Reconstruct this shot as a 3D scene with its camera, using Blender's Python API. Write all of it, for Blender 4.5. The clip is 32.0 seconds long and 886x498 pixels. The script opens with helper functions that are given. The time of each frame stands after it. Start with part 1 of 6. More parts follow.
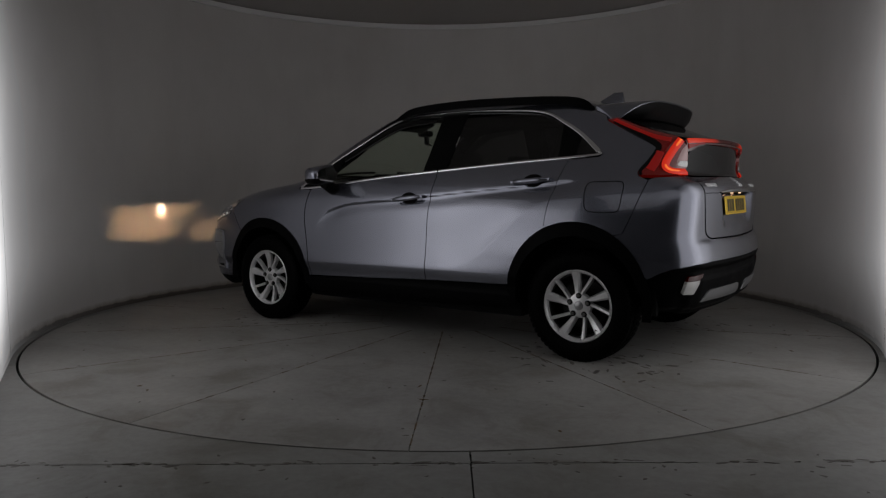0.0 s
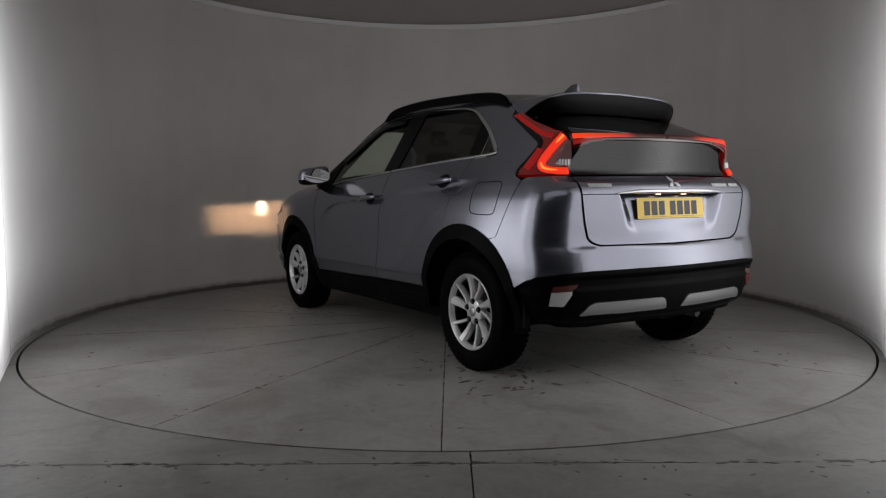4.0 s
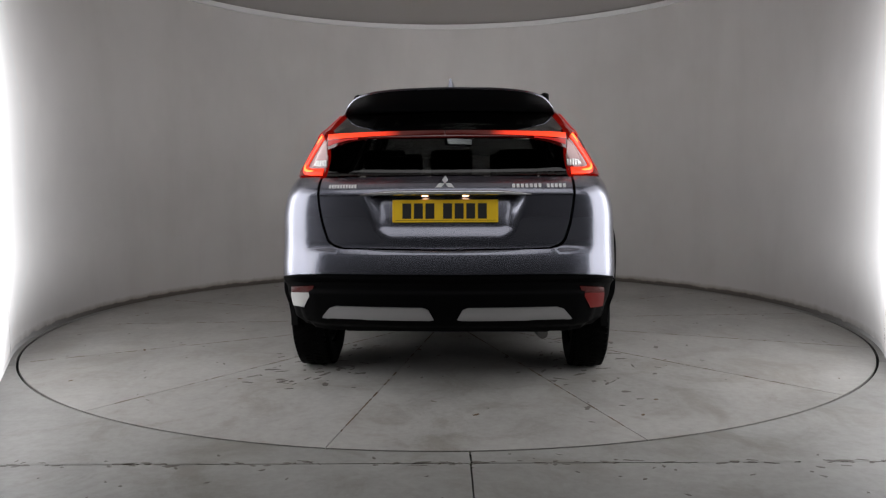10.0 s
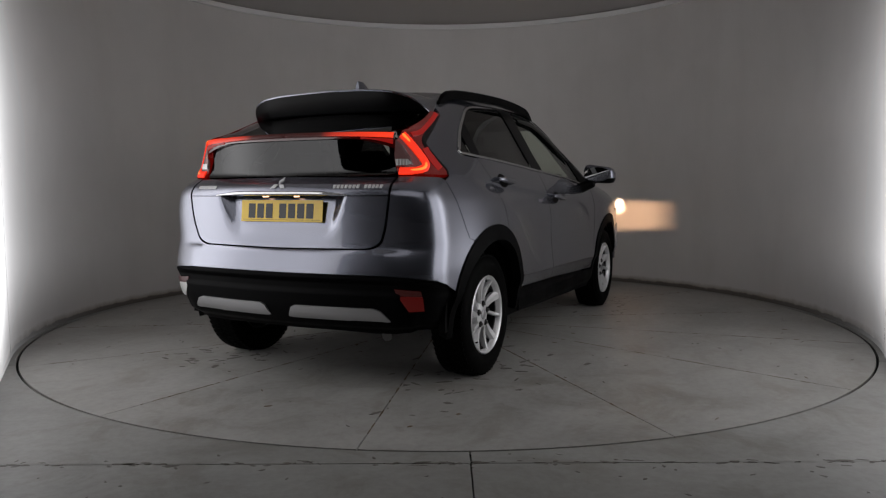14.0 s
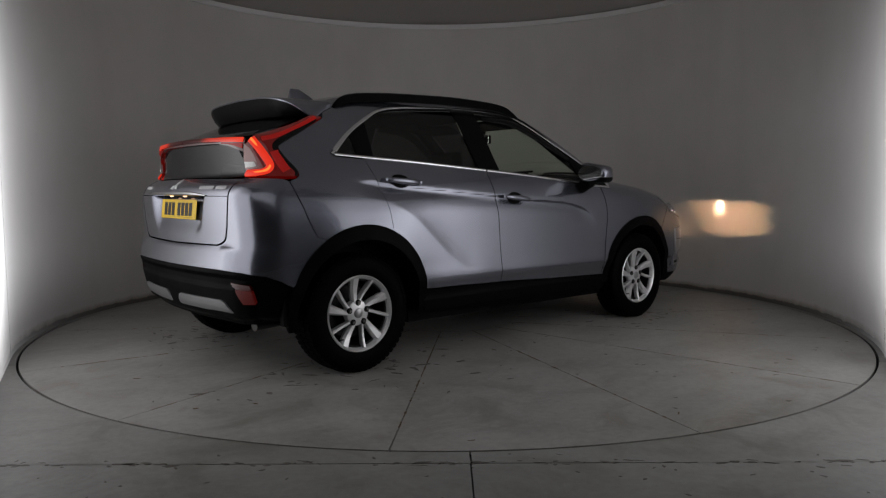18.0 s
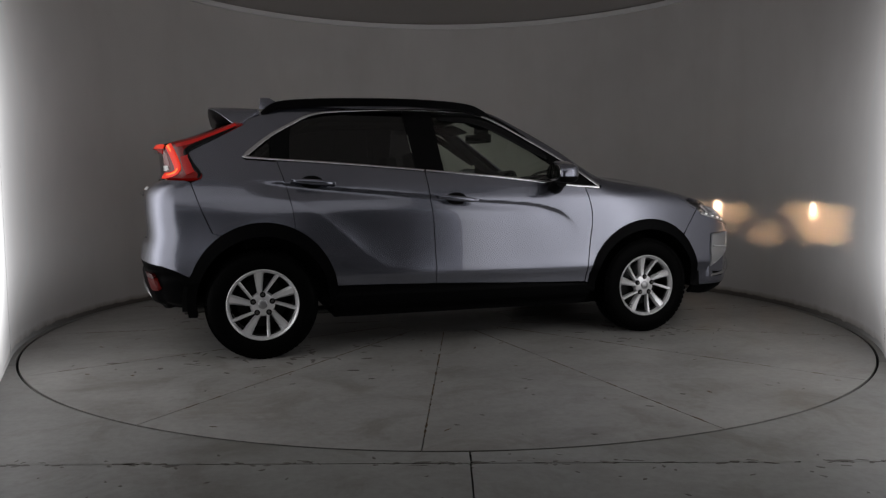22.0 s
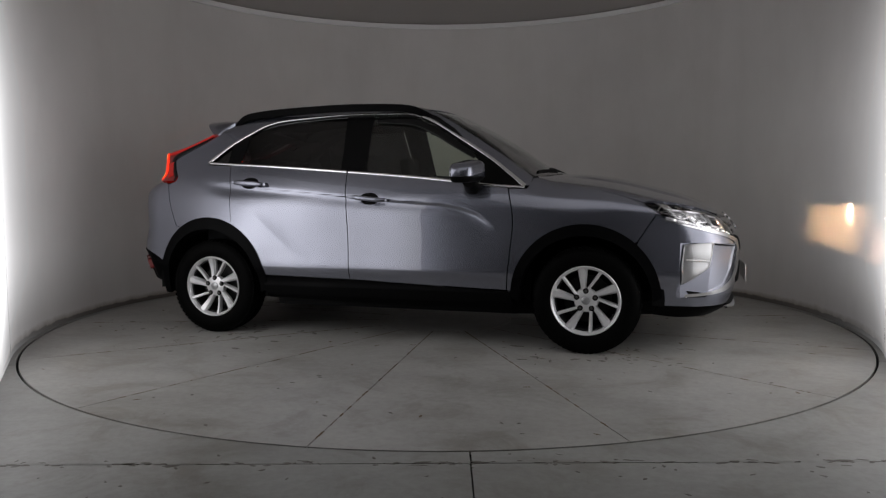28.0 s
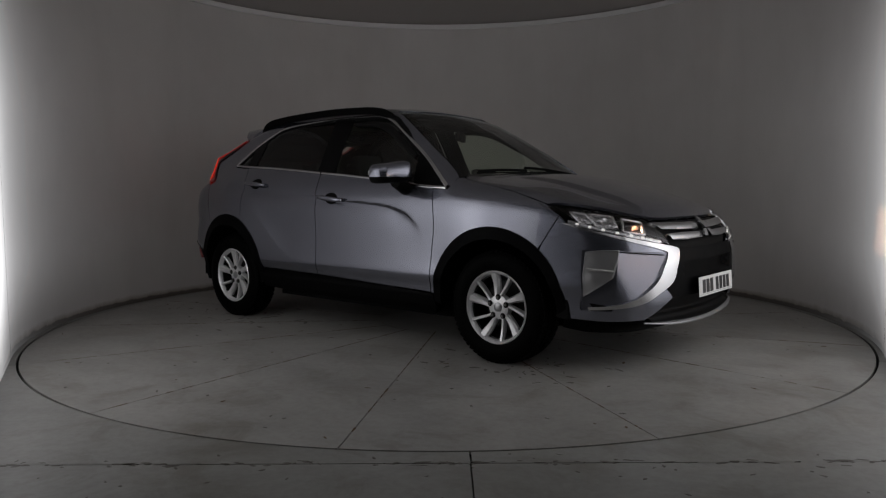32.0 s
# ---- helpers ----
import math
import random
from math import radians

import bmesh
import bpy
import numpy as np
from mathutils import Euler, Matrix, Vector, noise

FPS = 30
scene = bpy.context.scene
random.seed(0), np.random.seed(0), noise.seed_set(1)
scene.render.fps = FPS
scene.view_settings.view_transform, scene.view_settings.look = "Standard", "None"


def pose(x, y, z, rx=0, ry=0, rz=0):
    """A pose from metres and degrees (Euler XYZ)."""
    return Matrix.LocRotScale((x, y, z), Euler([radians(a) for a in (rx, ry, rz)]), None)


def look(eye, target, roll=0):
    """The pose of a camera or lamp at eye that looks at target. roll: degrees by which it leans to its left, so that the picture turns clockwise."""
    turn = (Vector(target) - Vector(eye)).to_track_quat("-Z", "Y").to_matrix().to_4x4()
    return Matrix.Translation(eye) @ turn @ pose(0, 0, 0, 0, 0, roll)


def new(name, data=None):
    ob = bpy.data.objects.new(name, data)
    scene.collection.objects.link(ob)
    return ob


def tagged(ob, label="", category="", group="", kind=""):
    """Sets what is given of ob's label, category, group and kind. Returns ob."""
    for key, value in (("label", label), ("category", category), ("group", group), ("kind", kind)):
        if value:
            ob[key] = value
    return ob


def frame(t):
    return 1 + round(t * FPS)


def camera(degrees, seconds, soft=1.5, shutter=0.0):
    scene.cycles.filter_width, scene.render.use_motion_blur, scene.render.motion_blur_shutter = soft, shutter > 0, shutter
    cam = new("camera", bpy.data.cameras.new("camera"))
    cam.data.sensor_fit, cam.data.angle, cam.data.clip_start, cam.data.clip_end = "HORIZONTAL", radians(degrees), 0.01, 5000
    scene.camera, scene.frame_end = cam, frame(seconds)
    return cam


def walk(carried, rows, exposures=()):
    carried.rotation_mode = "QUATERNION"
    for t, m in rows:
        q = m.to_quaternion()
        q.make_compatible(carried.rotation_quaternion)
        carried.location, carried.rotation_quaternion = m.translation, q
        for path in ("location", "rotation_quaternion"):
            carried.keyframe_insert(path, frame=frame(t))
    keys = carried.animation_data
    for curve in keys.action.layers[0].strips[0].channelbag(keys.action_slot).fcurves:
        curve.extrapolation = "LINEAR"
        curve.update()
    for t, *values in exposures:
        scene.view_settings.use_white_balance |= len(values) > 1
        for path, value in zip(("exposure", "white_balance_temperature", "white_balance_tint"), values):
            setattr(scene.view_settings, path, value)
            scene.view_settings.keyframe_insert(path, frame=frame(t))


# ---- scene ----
# The camera stands on its tripod in front of the booth; the car turns on a round turntable.
cam = camera(62.29, 32.0, 1.25)
EYE = (0.0, -5.767, 1.031)
YAW, PITCH, ROLL = radians(-0.22), radians(-4.69), -0.312
AIM = (EYE[0] + math.sin(YAW) * math.cos(PITCH), EYE[1] + math.cos(YAW) * math.cos(PITCH), EYE[2] + math.sin(PITCH))
# the picture brightens while the dark tailgate faces the camera and darkens again
EXPOSURES = [(0.0, -1.56), (1.0, -1.46), (2.0, -1.28), (3.0, -0.9), (6.0, -0.55), (7.0, -0.45), (8.0, -0.41), (9.0, 0.15), (10.0, 0.4), (11.0, 0.45), (12.0, 0.31), (13.0, -0.22), (14.0, -0.55), (17.0, -0.71), (18.0, -0.9), (19.0, -1.15), (21.0, -1.2), (23.0, -0.53), (24.0, -0.1), (25.0, 0.15), (28.0, -0.45), (29.0, -1.05), (30.0, -1.35), (32.0, -1.18)]
walk(cam, [(0.0, look(EYE, AIM, ROLL)), (32.0, look(EYE, AIM, ROLL))], EXPOSURES)

TURN_START, TURN_RATE = 145.34, -5.7983      # degrees, degrees a second
CAR_X, CAR_Y = -0.139, -0.097                # the car's middle on the turntable
TABLE_R, WALL_R, WALL_H = 2.947, 2.995, 2.915

# ---- light ----
world = bpy.data.worlds.new("dark_hall")
world.use_nodes = True
world.node_tree.nodes["Background"].inputs[0].default_value = (0.9, 0.95, 1.0, 1)
world.node_tree.nodes["Background"].inputs[1].default_value = 0.004
scene.world = world
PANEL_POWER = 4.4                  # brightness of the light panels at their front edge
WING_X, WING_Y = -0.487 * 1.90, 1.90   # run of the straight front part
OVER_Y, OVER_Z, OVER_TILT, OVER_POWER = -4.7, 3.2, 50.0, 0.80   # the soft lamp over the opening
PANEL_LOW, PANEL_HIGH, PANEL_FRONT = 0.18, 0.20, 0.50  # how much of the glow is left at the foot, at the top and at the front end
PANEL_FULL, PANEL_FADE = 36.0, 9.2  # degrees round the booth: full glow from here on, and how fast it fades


# ---- materials ----
def mat(name, color, rough=0.5, metal=0.0, **more):
    """A principled material; more: other inputs by their names with underscores."""
    m = bpy.data.materials.new(name)
    m.use_nodes = True
    b = m.node_tree.nodes["Principled BSDF"]
    b.inputs["Base Color"].default_value = (*color, 1)
    b.inputs["Roughness"].default_value = rough
    b.inputs["Metallic"].default_value = metal
    for key, value in more.items():
        b.inputs[key.replace("_", " ")].default_value = value
    return m


def node(m, kind, **settings):
    n = m.node_tree.nodes.new(kind)
    for key, value in settings.items():
        n.inputs[key.replace("_", " ")].default_value = value
    return n


def link(m, a, b):
    m.node_tree.links.new(a, b)


def bsdf(m):
    return m.node_tree.nodes["Principled BSDF"]


def coords(m, scale=1.0, stretch=(1, 1, 1)):
    tc = m.node_tree.nodes.new("ShaderNodeTexCoord")
    mp = m.node_tree.nodes.new("ShaderNodeMapping")
    mp.inputs["Scale"].default_value = [scale * s for s in stretch]
    link(m, tc.outputs["Object"], mp.inputs["Vector"])
    return mp.outputs["Vector"]


def ramp(m, socket, stops):
    r = m.node_tree.nodes.new("ShaderNodeValToRGB")
    r.color_ramp.elements[0].position, r.color_ramp.elements[0].color = stops[0][0], (*stops[0][1], 1)
    r.color_ramp.elements[1].position, r.color_ramp.elements[1].color = stops[-1][0], (*stops[-1][1], 1)
    for p, c in stops[1:-1]:
        e = r.color_ramp.elements.new(p)
        e.color = (*c, 1)
    link(m, socket, r.inputs["Fac"])
    return r.outputs["Color"]


def noise_of(m, scale, detail=4.0, rough=0.55, stretch=(1, 1, 1), distort=0.0):
    n = node(m, "ShaderNodeTexNoise", Scale=scale, Detail=detail, Roughness=rough, Distortion=distort)
    link(m, coords(m, 1.0, stretch), n.inputs["Vector"])
    return n.outputs["Fac"]


def mix(m, a, b, fac, blend="MIX"):
    x = m.node_tree.nodes.new("ShaderNodeMix")
    x.data_type, x.blend_type = "RGBA", blend
    for s, i in ((fac, 0), (a, 6), (b, 7)):
        if isinstance(s, (int, float)):
            x.inputs[i].default_value = s
        elif isinstance(s, tuple):
            x.inputs[i].default_value = (*s, 1)
        else:
            link(m, s, x.inputs[i])
    return x.outputs[2]


def bump(m, socket, strength, distance):
    b = node(m, "ShaderNodeBump", Strength=strength, Distance=distance)
    link(m, socket, b.inputs["Height"])
    link(m, b.outputs["Normal"], bsdf(m).inputs["Normal"])


def emitter(name, color, strength, base=(0.8, 0.8, 0.8)):
    m = mat(name, base, 0.4)
    bsdf(m).inputs["Emission Color"].default_value = (*color, 1)
    bsdf(m).inputs["Emission Strength"].default_value = strength
    return m


def concrete(name, light, dark):
    m = mat(name, light, 0.5)
    big = noise_of(m, 0.8, 6, 0.65, (1, 1, 1), 0.4)
    fine = noise_of(m, 26.0, 6, 0.65)
    swirl = noise_of(m, 1.3, 5, 0.6, (1.0, 2.0, 1.0), 1.6)
    c = mix(m, ramp(m, big, [(0.34, dark), (0.66, light)]), ramp(m, swirl, [(0.38, dark), (0.62, light)]), 0.25)
    c = mix(m, c, ramp(m, fine, [(0.36, (0.62, 0.60, 0.57)), (0.60, (1, 1, 1))]), 0.30, "MULTIPLY")
    wear = noise_of(m, 2.7, 7, 0.7, (1, 1, 1), 0.9)
    c = mix(m, c, ramp(m, wear, [(0.37, (0.60, 0.56, 0.50)), (0.50, (1, 1, 1)), (0.66, (1.14, 1.14, 1.14))]), 0.62, "MULTIPLY")
    spots = noise_of(m, 6.5, 9, 0.8, (1, 1, 1), 0.6)
    c = mix(m, c, ramp(m, spots, [(0.27, (0.16, 0.13, 0.10)), (0.315, (1, 1, 1))]), 0.7, "MULTIPLY")
    link(m, c, bsdf(m).inputs["Base Color"])
    link(m, ramp(m, wear, [(0.3, (0.34,) * 3), (0.7, (0.55,) * 3)]), bsdf(m).inputs["Roughness"])
    bump(m, fine, 0.12, 0.004)
    return m


M_FLOOR = concrete("floor_concrete", (0.31, 0.309, 0.297), (0.213, 0.211, 0.201))
M_TABLE = concrete("turntable_concrete", (0.360, 0.355, 0.340), (0.240, 0.235, 0.222))
M_JOINT = mat("joint_dirt", (0.045, 0.036, 0.027), 0.9)
M_STAIN = mat("dark_stain", (0.105, 0.093, 0.080), 0.5)
M_RUST = mat("rusty_joint_dirt", (0.13, 0.085, 0.045), 0.8)
M_RIM = mat("blackened_steel", (0.002, 0.002, 0.002), 0.8, 0.0, Specular_IOR_Level=0.05)


def wall_paint():
    m = mat("wall_paint", (0.2, 0.2, 0.2), 0.7)
    big = noise_of(m, 0.7, 4, 0.6)
    streak = noise_of(m, 2.4, 5, 0.6, (1, 1, 0.25))
    c = mix(m, ramp(m, big, [(0.3, (0.61, 0.585, 0.572)), (0.7, (0.70, 0.675, 0.660))]), ramp(m, streak, [(0.3, (0.86, 0.85, 0.84)), (0.55, (1, 1, 1))]), 0.4, "MULTIPLY")
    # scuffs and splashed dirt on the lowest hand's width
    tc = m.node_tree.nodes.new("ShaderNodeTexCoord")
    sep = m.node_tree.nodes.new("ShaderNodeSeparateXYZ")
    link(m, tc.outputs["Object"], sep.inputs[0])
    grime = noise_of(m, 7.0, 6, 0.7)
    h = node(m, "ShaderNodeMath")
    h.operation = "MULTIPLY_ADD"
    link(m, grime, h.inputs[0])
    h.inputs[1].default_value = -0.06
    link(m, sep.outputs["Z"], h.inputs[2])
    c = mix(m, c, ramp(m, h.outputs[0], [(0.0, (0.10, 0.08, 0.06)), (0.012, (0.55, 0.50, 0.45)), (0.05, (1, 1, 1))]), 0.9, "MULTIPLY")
    link(m, c, bsdf(m).inputs["Base Color"])
    bump(m, noise_of(m, 60.0, 3), 0.06, 0.003)
    return m


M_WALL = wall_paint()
M_CEIL = mat("ceiling_paint", (0.44, 0.418, 0.402), 0.8)
M_TRIM = mat("ceiling_trim", (0.80, 0.795, 0.79), 0.45)


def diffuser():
    """White panel whose emission holds the light's fall-off round the booth and over height."""
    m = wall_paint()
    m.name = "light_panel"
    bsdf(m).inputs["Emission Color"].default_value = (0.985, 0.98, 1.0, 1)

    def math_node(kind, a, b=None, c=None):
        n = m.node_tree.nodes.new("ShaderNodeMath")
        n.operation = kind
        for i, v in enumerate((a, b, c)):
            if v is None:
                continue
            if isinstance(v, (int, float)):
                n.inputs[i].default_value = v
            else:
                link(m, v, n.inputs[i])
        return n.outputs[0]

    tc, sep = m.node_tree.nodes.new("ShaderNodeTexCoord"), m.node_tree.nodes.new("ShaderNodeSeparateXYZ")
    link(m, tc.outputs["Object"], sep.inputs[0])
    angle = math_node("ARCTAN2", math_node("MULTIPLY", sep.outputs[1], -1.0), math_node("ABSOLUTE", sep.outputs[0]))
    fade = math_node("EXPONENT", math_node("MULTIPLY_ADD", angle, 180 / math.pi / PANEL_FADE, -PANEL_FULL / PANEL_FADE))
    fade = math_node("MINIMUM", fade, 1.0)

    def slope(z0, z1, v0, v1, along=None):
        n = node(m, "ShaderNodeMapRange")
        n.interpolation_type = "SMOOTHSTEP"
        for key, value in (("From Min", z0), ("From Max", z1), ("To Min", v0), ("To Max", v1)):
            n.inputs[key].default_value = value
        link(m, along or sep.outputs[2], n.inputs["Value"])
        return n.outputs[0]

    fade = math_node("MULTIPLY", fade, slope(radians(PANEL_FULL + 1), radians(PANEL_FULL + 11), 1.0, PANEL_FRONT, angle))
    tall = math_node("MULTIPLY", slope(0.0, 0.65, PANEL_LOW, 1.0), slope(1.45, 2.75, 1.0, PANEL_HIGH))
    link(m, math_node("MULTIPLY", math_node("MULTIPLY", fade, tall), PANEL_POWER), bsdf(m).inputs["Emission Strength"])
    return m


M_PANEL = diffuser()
M_OVER = emitter("overhead_diffuser", (1.0, 0.985, 1.0), OVER_POWER)
M_FRAME = mat("panel_frame", (0.16, 0.16, 0.16), 0.6)
M_DARKWALL = mat("hall_wall", (0.06, 0.06, 0.062), 0.8)


# ---- mesh helpers ----
def mesh_object(name, bm, material, parent=None, label="", smooth=False):
    me = bpy.data.meshes.new(name)
    bm.to_mesh(me)
    bm.free()
    me.materials.append(material)
    if smooth:
        for p in me.polygons:
            p.use_smooth = True
    ob = new(name, me)
    if parent is not None:
        ob.parent = parent
    if label:
        ob["label"] = label
    return ob


def part(name, bm, material, parent, label="", smooth=False):
    return mesh_object(name, bm, material, parent, label, smooth)


def prism(bm, pts, z0, z1):
    """A closed prism on the plan outline pts."""
    lo = [bm.verts.new((x, y, z0)) for x, y in pts]
    hi = [bm.verts.new((x, y, z1)) for x, y in pts]
    n = len(pts)
    bm.faces.new(lo[::-1])
    bm.faces.new(hi)
    for i in range(n):
        bm.faces.new((lo[i], lo[(i + 1) % n], hi[(i + 1) % n], hi[i]))


def ring_band(bm, r0, r1, z0, z1, a0, a1, steps):
    """A curved wall piece from radius r0 to r1, from angle a0 to a1 in degrees."""
    rows = []
    for i in range(steps + 1):
        a = radians(a0 + (a1 - a0) * i / steps)
        c, s = math.cos(a), math.sin(a)
        rows.append([bm.verts.new((r * c, r * s, z)) for r, z in ((r0, z0), (r1, z0), (r1, z1), (r0, z1))])
    full = abs(a1 - a0 - 360) < 1e-6
    if full:
        for v in rows[-1]:
            bm.verts.remove(v)
        rows[-1] = rows[0]
    for p, q in zip(rows, rows[1:]):
        for k in range(4):
            bm.faces.new((p[k], p[(k + 1) % 4], q[(k + 1) % 4], q[k]))
    if not full:
        bm.faces.new(rows[0][::-1])
        bm.faces.new(rows[-1])
    bmesh.ops.recalc_face_normals(bm, faces=bm.faces)


def box(bm, x0, x1, y0, y1, z0, z1):
    prism(bm, [(x0, y0), (x1, y0), (x1, y1), (x0, y1)], z0, z1)


# ---- the booth ----
LIGHT_A0, LIGHT_A1 = 32.0, -26.0    # the stretch of the booth's circle, on its right side, that is a glowing diffuser; the left mirrors it


def build_booth():
    floor = mesh_object("floor", floor_bed(), M_JOINT)
    tagged(floor, "dark bed under the grey concrete floor slabs", "floor", kind="structure")
    # slabs round the turntable, parted by narrow dirty joints
    cuts_x = (-9.0, -3.4, 0.09, 3.6, 9.0)
    joint_y = -3.08
    g = 0.003
    for i in range(4):
        x0, x1 = cuts_x[i] + g, cuts_x[i + 1] - g
        bm = bmesh.new()
        box(bm, x0, x1, -9.0, joint_y - g, -0.12, 0.0)
        part("concrete_slab", bm, M_FLOOR, floor)
    inner = TABLE_R + 0.015
    for a0, a1 in ((90.0, 150.0), (150.0, 210.0), (210.0, 271.75), (271.75, 330.0), (330.0, 390.0), (30.0, 90.0)):
        part("concrete_slab", sector_slab(inner, a0, a1, joint_y + g), M_FLOOR, floor)
    bm = bmesh.new()
    ring_band(bm, TABLE_R + 0.002, inner - 0.001, -0.1, -0.012, 0, 360, 180)
    rim = tagged(mesh_object("turntable_rim", bm, M_RIM), "thin black steel rim sunk round the turntable", "rim", kind="structure")

    bm = bmesh.new()
    ring_band(bm, WALL_R, WALL_R + 0.12, 0.0, WALL_H + 0.03, LIGHT_A0, 180.0 - LIGHT_A0, 160)
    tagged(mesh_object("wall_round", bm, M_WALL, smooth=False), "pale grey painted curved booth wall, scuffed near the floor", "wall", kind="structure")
    shade_auto(bpy.data.objects["wall_round"])
    bm = bmesh.new()
    ring_band(bm, WALL_R - 0.035, WALL_R - 0.002, WALL_H - 0.025, WALL_H + 0.024, LIGHT_A0, 180.0 - LIGHT_A0, 160)
    tagged(mesh_object("trim", bm, M_TRIM), "light grey curved trim along the top of the booth wall", "trim", kind="structure")
    shade_auto(bpy.data.objects["trim"])
    bm = bmesh.new()
    ring_band(bm, 0.02, WALL_R + 0.12, WALL_H + 0.034, WALL_H + 0.14, 0, 360, 120)
    tagged(mesh_object("ceiling", bm, M_CEIL), "dull grey flat booth ceiling", "ceiling", kind="structure")

    # curved light panels on both sides of the opening, fade set in their emission, and wings that flare out from them
    for s in (1, -1):
        lamp = new("light_panel")
        tagged(lamp, "tall curved white light panel, brightest towards the booth's opening", "light panel", group="light panels beside the turntable")
        a0, a1 = (LIGHT_A1, LIGHT_A0) if s > 0 else (180 - LIGHT_A0, 180 - LIGHT_A1)
        bm = bmesh.new()
        ring_band(bm, WALL_R, WALL_R + 0.04, 0.0, WALL_H + 0.03, a0, a1, 48)
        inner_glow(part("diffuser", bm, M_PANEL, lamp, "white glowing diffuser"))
        bm = bmesh.new()
        ring_band(bm, WALL_R + 0.045, WALL_R + 0.12, 0.0, WALL_H + 0.03, a0, a1, 24)
        part("housing", bm, M_FRAME, lamp, "grey sheet housing")
        bm = bmesh.new()
        ring_band(bm, WALL_R - 0.035, WALL_R - 0.002, WALL_H - 0.025, WALL_H + 0.024, a0, a1, 48)
        shade_auto(part("top_trim", bm, M_TRIM, lamp, "light grey trim"))
        ax, ay = WALL_R * math.cos(radians(LIGHT_A1)), WALL_R * math.sin(radians(LIGHT_A1)) - 0.002
        # the same panel runs on straight to its front end

        def slab(d0, d1, z0, z1):
            b = bmesh.new()
            pts = [(s * (ax + d0), ay), (s * (ax + d1), ay), (s * (ax + WING_X + d1), ay - WING_Y), (s * (ax + WING_X + d0), ay - WING_Y)]
            prism(b, pts if s < 0 else pts[::-1], z0, z1)
            return b
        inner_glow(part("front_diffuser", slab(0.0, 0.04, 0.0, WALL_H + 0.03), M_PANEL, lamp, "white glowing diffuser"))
        part("front_housing", slab(0.045, 0.12, 0.0, WALL_H + 0.03), M_FRAME, lamp, "grey sheet housing")
    # wide soft lamp that hangs over the booth's opening
    lamp = new("ceiling_light")
    tagged(lamp, "wide white soft lamp hanging over the booth's opening", "ceiling light")
    m = pose(0, OVER_Y, OVER_Z, OVER_TILT, 0, 0)
    for name, size, lift, material, label in (("diffuser", (4.6, 2.0, 0.02), 0.0, M_OVER, "white glowing diffuser"), ("housing", (4.66, 2.06, 0.10), 0.063, M_FRAME, "grey sheet housing")):
        bm = bmesh.new()
        bmesh.ops.create_cube(bm, size=1.0, matrix=m @ Matrix.Translation((0, 0, lift)) @ Matrix.Diagonal((*size, 1)))
        sheet = part(name, bm, material, lamp, label)
        if name == "diffuser":
            sheet.data.materials.append(M_FRAME)
            for p in sheet.data.polygons:
                p.material_index = 0 if p.normal.z < -0.5 else 1
    for x in (-1.5, 1.5):
        bm = bmesh.new()
        box(bm, x - 0.006, x + 0.006, OVER_Y - 0.006, OVER_Y + 0.006, OVER_Z + 0.05, 4.6)
        part("hanger", bm, M_FRAME, lamp)
    # the hall round the booth
    bm = bmesh.new()
    box(bm, -9.2, -9.0, -9.2, 9.2, 0, 4.6)
    tagged(mesh_object("wall_west", bm, M_DARKWALL), "plain dark grey hall wall", "wall", kind="structure")
    bm = bmesh.new()
    box(bm, 9.0, 9.2, -9.2, 9.2, 0, 4.6)
    tagged(mesh_object("wall_east", bm, M_DARKWALL), "plain dark grey hall wall", "wall", kind="structure")
    bm = bmesh.new()
    box(bm, -9.0, 9.0, -9.2, -9.0, 0, 4.6)
    tagged(mesh_object("wall_south", bm, M_DARKWALL), "plain dark grey hall wall", "wall", kind="structure")
    bm = bmesh.new()
    box(bm, -9.0, 9.0, 9.0, 9.2, 0, 4.6)
    tagged(mesh_object("wall_north", bm, M_DARKWALL), "plain dark grey hall wall", "wall", kind="structure")
    bm = bmesh.new()
    box(bm, -9.2, 9.2, -9.2, 9.2, 4.6, 4.75)
    tagged(mesh_object("ceiling_hall", bm, M_DARKWALL), "plain dark grey hall ceiling", "ceiling", kind="structure")


def floor_bed():
    bm = bmesh.new()
    box(bm, -9.2, 9.2, -9.2, 9.2, -0.3, -0.14)
    return bm


